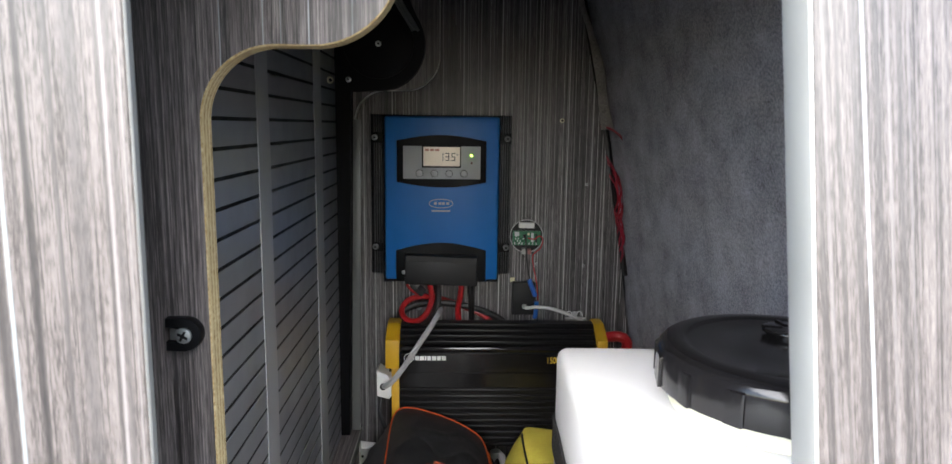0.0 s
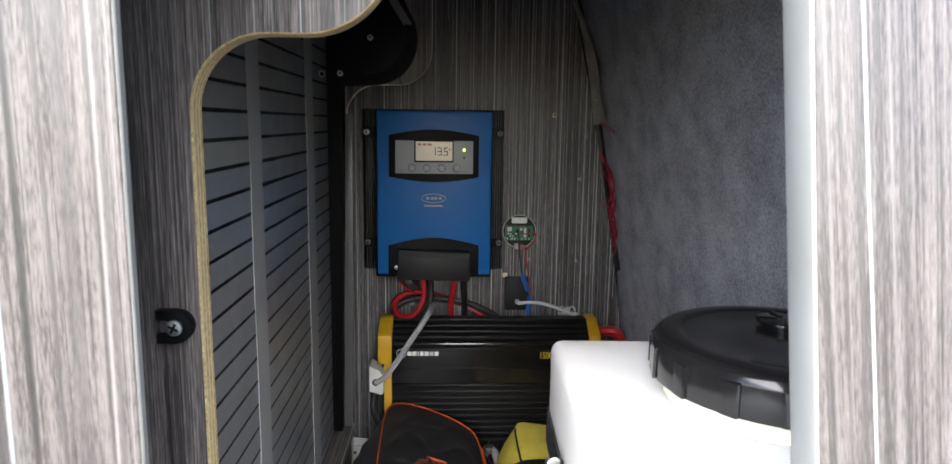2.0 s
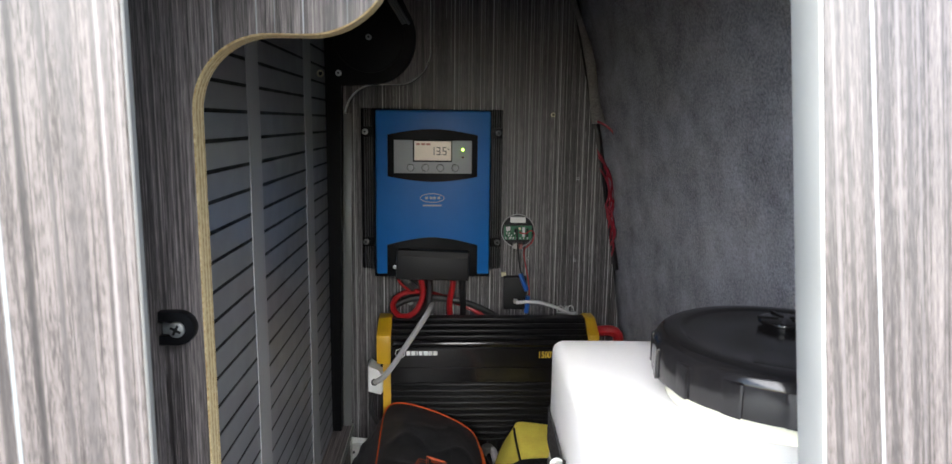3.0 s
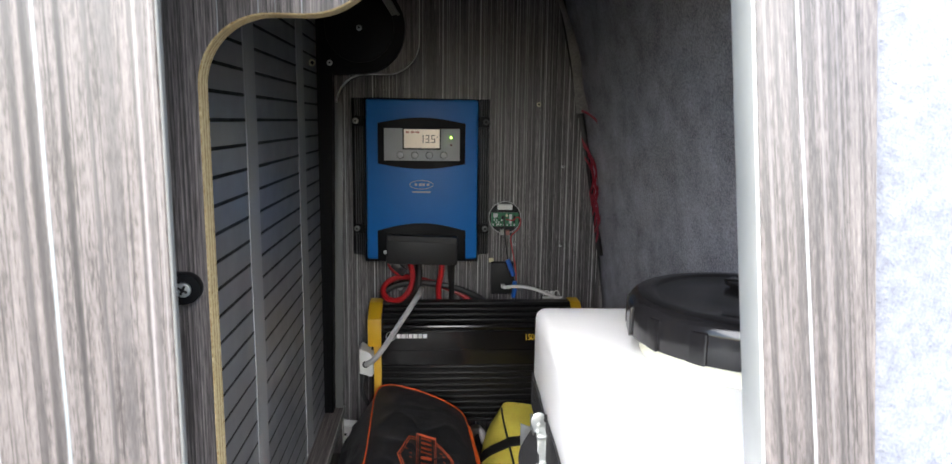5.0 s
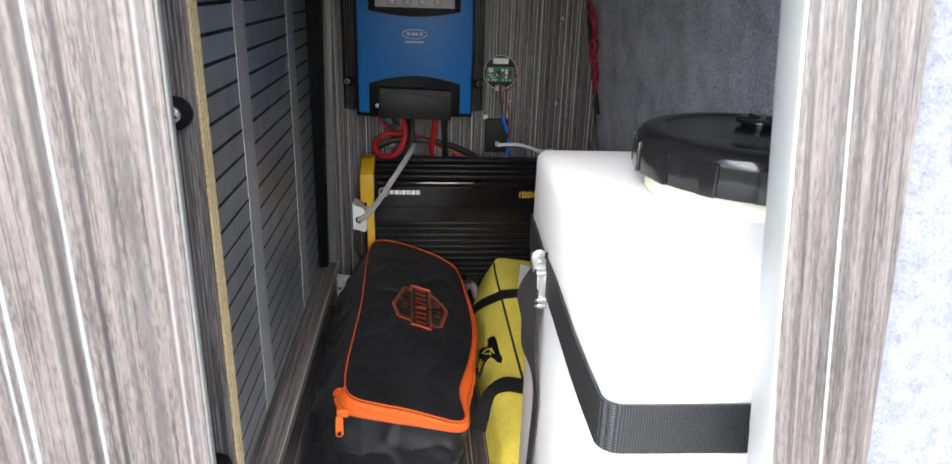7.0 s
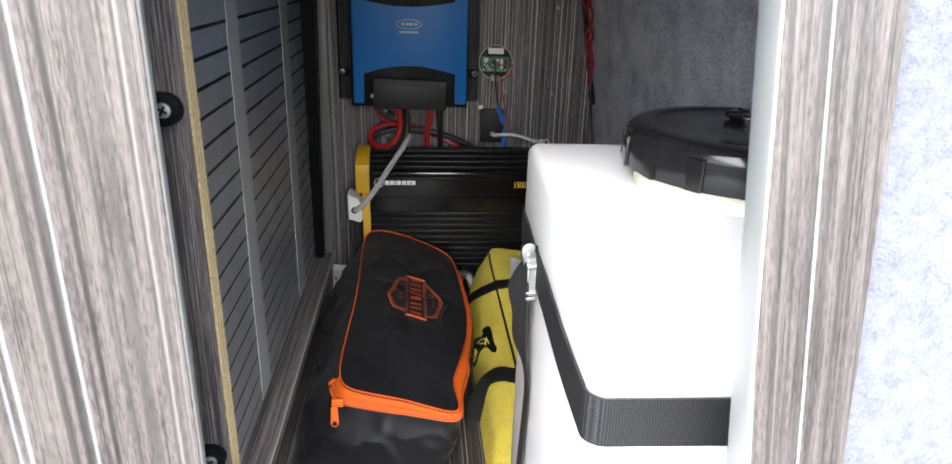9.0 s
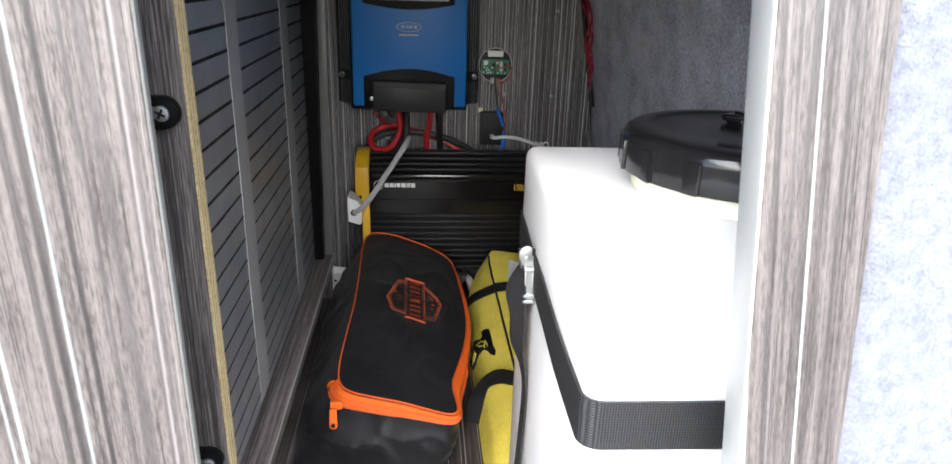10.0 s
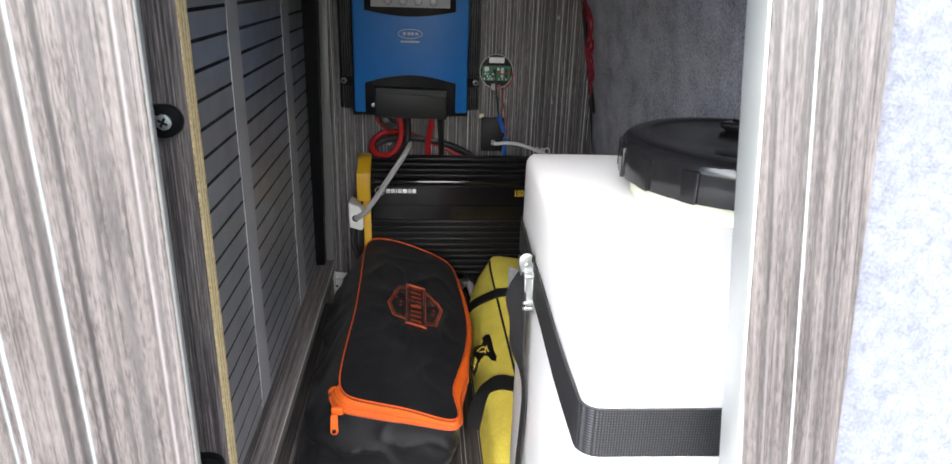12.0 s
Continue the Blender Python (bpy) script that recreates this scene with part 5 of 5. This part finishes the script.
    part("seam", tube(along(0.97, 0.0), 0.0010, 6, 0), M_EMBLEM, z)
    # pull tab
    c, out = on_side(top, base, radians(-128), 0.13, bulge, 0.006)
    pl = part("zip_pull", moved(box(-0.0065, 0.0065, -0.003, 0.003, -0.0045, 0.0055, 0.002), Matrix.Translation(c)), M_ORANGE, t, "orange zip pull")
    tab = [(0.0042 * math.cos(a), -0.0185 + 0.0042 * math.sin(a)) for a in [math.pi + math.pi * i / 10 for i in range(11)]] + [(0.0036, 0.0), (-0.0036, 0.0)]
    tb = moved(prism(tab, -0.0011, 0.0011, 0.0006), Matrix.Translation(c + Vector((-0.003, -0.005, -0.001))) @ Matrix.Rotation(radians(-12), 4, "X"))
    tb = part("tab", tb, M_ORANGE, pl)
    part("eyelet", disc(c + Vector((-0.003, -0.0105, -0.0185)), 0.0024, 0.0016, "y", 14), M_BLACK_MATT, pl)
    lp, _ = on_side(top, base, radians(-140), 0.09, bulge, 0.004)
    part("zip_end", tube([lp + Vector((0.012, -0.004, -0.001)), lp + Vector((0.003, -0.004, -0.002)), lp + Vector((-0.0005, -0.002, -0.008)), lp + Vector((0.007, -0.005, -0.013))], 0.0032, 8), M_ORANGE, t, "orange zip end loop")
    lp, _ = on_side(top, base, radians(-28), 0.12, bulge, 0.004)
    part("zip_end", tube([lp, lp + Vector((0.006, 0.004, 0.002)), lp + Vector((0.007, 0.012, 0.007))], 0.0028, 8), M_ORANGE, t, "orange zip end loop")

    # emblem: badge outline with a banner across
    def skin(u, v):
        p = top(u, v)
        q = Vector((p.x * 22, p.y * 16, p.z * 22))
        s = max(abs(2 * u - 1), abs(2 * v - 1))
        crease = 1.0 - abs(noise.noise(q * 0.9 + Vector((5, 1, 2)))) * 2.0
        p.z += 0.0036 * (1 - s ** 4) * (noise.noise(q * 0.45) * 1.2 + noise.noise(q) * 0.7 + 0.35 * noise.noise(q * 2.3) + 0.8 * max(0.0, crease) ** 6) + 0.0015
        return p

    def place(x, y):
        """Where on the lid a spot of the plan lies."""
        u, v = 0.5, 0.5
        for _ in range(12):
            p, pu, pv = top(u, v), top(u + 0.01, v), top(u, v + 0.01)
            a, b, c, d = (pu.x - p.x) / 0.01, (pv.x - p.x) / 0.01, (pu.y - p.y) / 0.01, (pv.y - p.y) / 0.01
            ex, ey = x - p.x, y - p.y
            det = a * d - b * c
            u, v = u + (ex * d - b * ey) / det, v + (a * ey - ex * c) / det
        return u, v

    def em(x, y):
        """Badge metres from its middle: x across, y back."""
        return skin(*place(-0.0425 + 1.06 * x - 0.01 * y, 0.7560 - 0.38 * x + 0.935 * y))

    def stroke(pts, r=0.0008, closed=True):
        line = []
        m = len(pts)
        for i in range(m if closed else m - 1):
            (xa, ya), (xb, yb) = pts[i], pts[(i + 1) % m]
            line += [em(xa + (xb - xa) * k / 5, ya + (yb - ya) * k / 5) for k in range(5)]
        if not closed:
            line.append(em(*pts[-1]))
        return tube(line, r, 6, 0, closed, flat=0.4)

    w, h = 0.0118, 0.0545
    left = [(-w, 0.043), (-0.021, 0.042), (-0.0345, -0.006), (-0.027, -0.038), (-w, -0.044)]
    part("emblem", stroke(left, closed=False), M_EMBLEM, t, "orange printed emblem")
    part("emblem", stroke([(x * 0.88 - 0.0014, y * 0.87) for x, y in left], 0.0005, False), M_EMBLEM, t)
    right = [(w, 0.044), (0.019, 0.036), (0.0325, 0.008), (0.0240, -0.040), (w, -0.044)]
    part("emblem", stroke(right, closed=False), M_EMBLEM, t)
    part("emblem", stroke([(x * 0.88 + 0.0014, y * 0.87) for x, y in right], 0.0005, False), M_EMBLEM, t)
    part("emblem", stroke([(-w, h), (w, h), (w, -h), (-w, -h)]), M_EMBLEM, t)
    part("emblem", stroke([(-w + 0.0020, h - 0.003), (w - 0.0020, h - 0.003), (w - 0.0020, -h + 0.003), (-w + 0.0020, -h + 0.003)], 0.0005), M_EMBLEM, t)
    for k in range(8):
        y = h - 0.0105 - 0.0126 * k
        g = bmesh.new()
        grid = [[g.verts.new(em(x, y + q) + Vector((0, 0, 0.0006))) for x in (-0.0064, -0.0022, 0.0022, 0.0064)] for q in (-0.0028, -0.0010, 0.0010, 0.0028)]
        for r0, r1 in zip(grid, grid[1:]):
            for i in range(3):
                g.faces.new((r0[i], r0[i + 1], r1[i + 1], r1[i]))
        bmesh.ops.solidify(g, geom=list(g.faces), thickness=0.0006)
        part("emblem_bar", g, M_EMBLEM, t)
    for x, y in ((-0.024, 0.012), (-0.019, 0.002), (-0.019, -0.008), (0.018, 0.018), (0.021, 0.009), (0.022, -0.001), (0.0205, -0.012)):
        part("emblem_bar", stroke([(x - 0.0014, y), (x + 0.0014, y - 0.001)], 0.0008, False), M_EMBLEM, t)


def canvas_bag():
    t = thing("canvas_bag", (0.09, 0.73, FLOOR), "yellow canvas tool roll bag with black straps", "bag")
    top = bilinear((0.0830, 0.600, -0.004), (0.155, 0.580, -0.004), (0.168, 0.930, 0.044), (0.0670, 0.950, 0.050), 0.010)
    base = bilinear((0.036, 0.490, FLOOR), (0.150, 0.500, FLOOR), (0.178, 0.945, FLOOR), (0.036, 0.958, FLOOR))
    bulge = 0.010
    part("body", cushion(top, base, bulge=bulge, wrinkle=0.0022, seed=4.0), M_YBAG, t, smooth=60)
    a0, a1 = radians(138), radians(222)
    line = [on_side(top, base, a0 + (a1 - a0) * i / 40, 0.0, bulge, 0.001)[0] + Vector((0.001, 0, 0.0012)) for i in range(41)]
    part("piping", tube(line, 0.0016, 8, 0), M_CABLE_BLACK, t, "black piping")

    def girth(v_top, v_low, half):
        """A strap up the inner side and over the top at one place along the bag."""
        b = bmesh.new()
        rows = []
        samples = [("s", 1 - i / 12) for i in range(12)] + [("t", 0.02 + 0.5 * i / 8) for i in range(9)]
        for kind, q in samples:
            row = []
            for e in (-half, half):
                vv = v_top + (v_low - v_top) * (q if kind == "s" else 0.0) + e
                if kind == "s":
                    th = math.atan2(2 * vv - 1, -1.0)
                    p, out = on_side(top, base, th, q, bulge, 0.0052)
                    row += [p - out * 0.003, p]
                else:
                    p = top(q, vv) + Vector((0, 0, 0.0045))
                    row += [p - Vector((0, 0, 0.003)), p]
            rows.append([b.verts.new(p) for p in (row[0], row[1], row[3], row[2])])
        for r, s in zip(rows, rows[1:]):
            for k in range(4):
                b.faces.new((r[k], s[k], s[(k + 1) % 4], r[(k + 1) % 4]))
        return b

    # webbing handle: over the shoulder, then twisting down to the floor
    line = spline([(0.092, 0.633, 0.0105), (0.0712, 0.6535, 0.0032), (0.0630, 0.6630, -0.0012), (0.0532, 0.6705, -0.0088), (0.0436, 0.6720, -0.0185), (0.0372, 0.6660, -0.0300), (0.0325, 0.6570, -0.0440), (0.0312, 0.6500, -0.0590)], 5)
    m = len(line) - 1
    wid = [Vector((0.0012, 0.0112, 0.0026)).lerp(Vector((-0.0090, 0.0055, 0.0)), min(1.0, max(0.0, (i / m - 0.42) / 0.35))) for i in range(m + 1)]
    nrm = [Vector((-0.5, -0.1, 0.85)).lerp(Vector((-0.5, -0.85, 0.2)), min(1.0, max(0.0, (i / m - 0.35) / 0.4))) for i in range(m + 1)]
    part("handle", ribbon(line, wid, nrm, 0.0022), M_YSTRAP, t, "black ribbed webbing handle", smooth=50)
    part("strap", girth(0.68, 0.97, 0.026), M_YSTRAP, t, "black webbing strap")
    # printed mark on the inner side
    def side_at(v, s):
        th = math.atan2(2 * v - 1, -1.0)
        return on_side(top, base, th, s, bulge, 0.0036)[0]

    mark = bmesh.new()
    outline = [(0.55, 0.35), (0.533, 0.263), (0.508, 0.20), (0.475, 0.188), (0.442, 0.188), (0.408, 0.188), (0.367, 0.163), (0.358, 0.20), (0.392, 0.263), (0.425, 0.30), (0.458, 0.362), (0.475, 0.45), (0.483, 0.537), (0.475, 0.60), (0.492, 0.725), (0.533, 0.787), (0.575, 0.825), (0.558, 0.70), (0.55, 0.62), (0.578, 0.62), (0.583, 0.56), (0.55, 0.45), (0.525, 0.388), (0.525, 0.338)]
    face = mark.faces.new([mark.verts.new(side_at(v, s)) for v, s in outline])
    bmesh.ops.triangulate(mark, faces=[face])
    bmesh.ops.solidify(mark, geom=list(mark.faces), thickness=0.0006)
    part("printed_mark", mark, M_CABLE_BLACK, t, "black printed mark")
    for loop in (((0.535, 0.50), (0.508, 0.375), (0.467, 0.29), (0.438, 0.27)), ((0.512, 0.45), (0.492, 0.40), (0.468, 0.335)), ((0.478, 0.285), (0.472, 0.32), (0.455, 0.33)), ((0.520, 0.72), (0.510, 0.62), (0.508, 0.54)), ((0.540, 0.71), (0.530, 0.64), (0.532, 0.57))):
        part("printed_line", tube([side_at(v, q) + Vector((-0.0007, 0, 0.0002)) for v, q in loop], 0.0008, 6, 4), M_YBAG, t)


tool_bag(), canvas_bag()
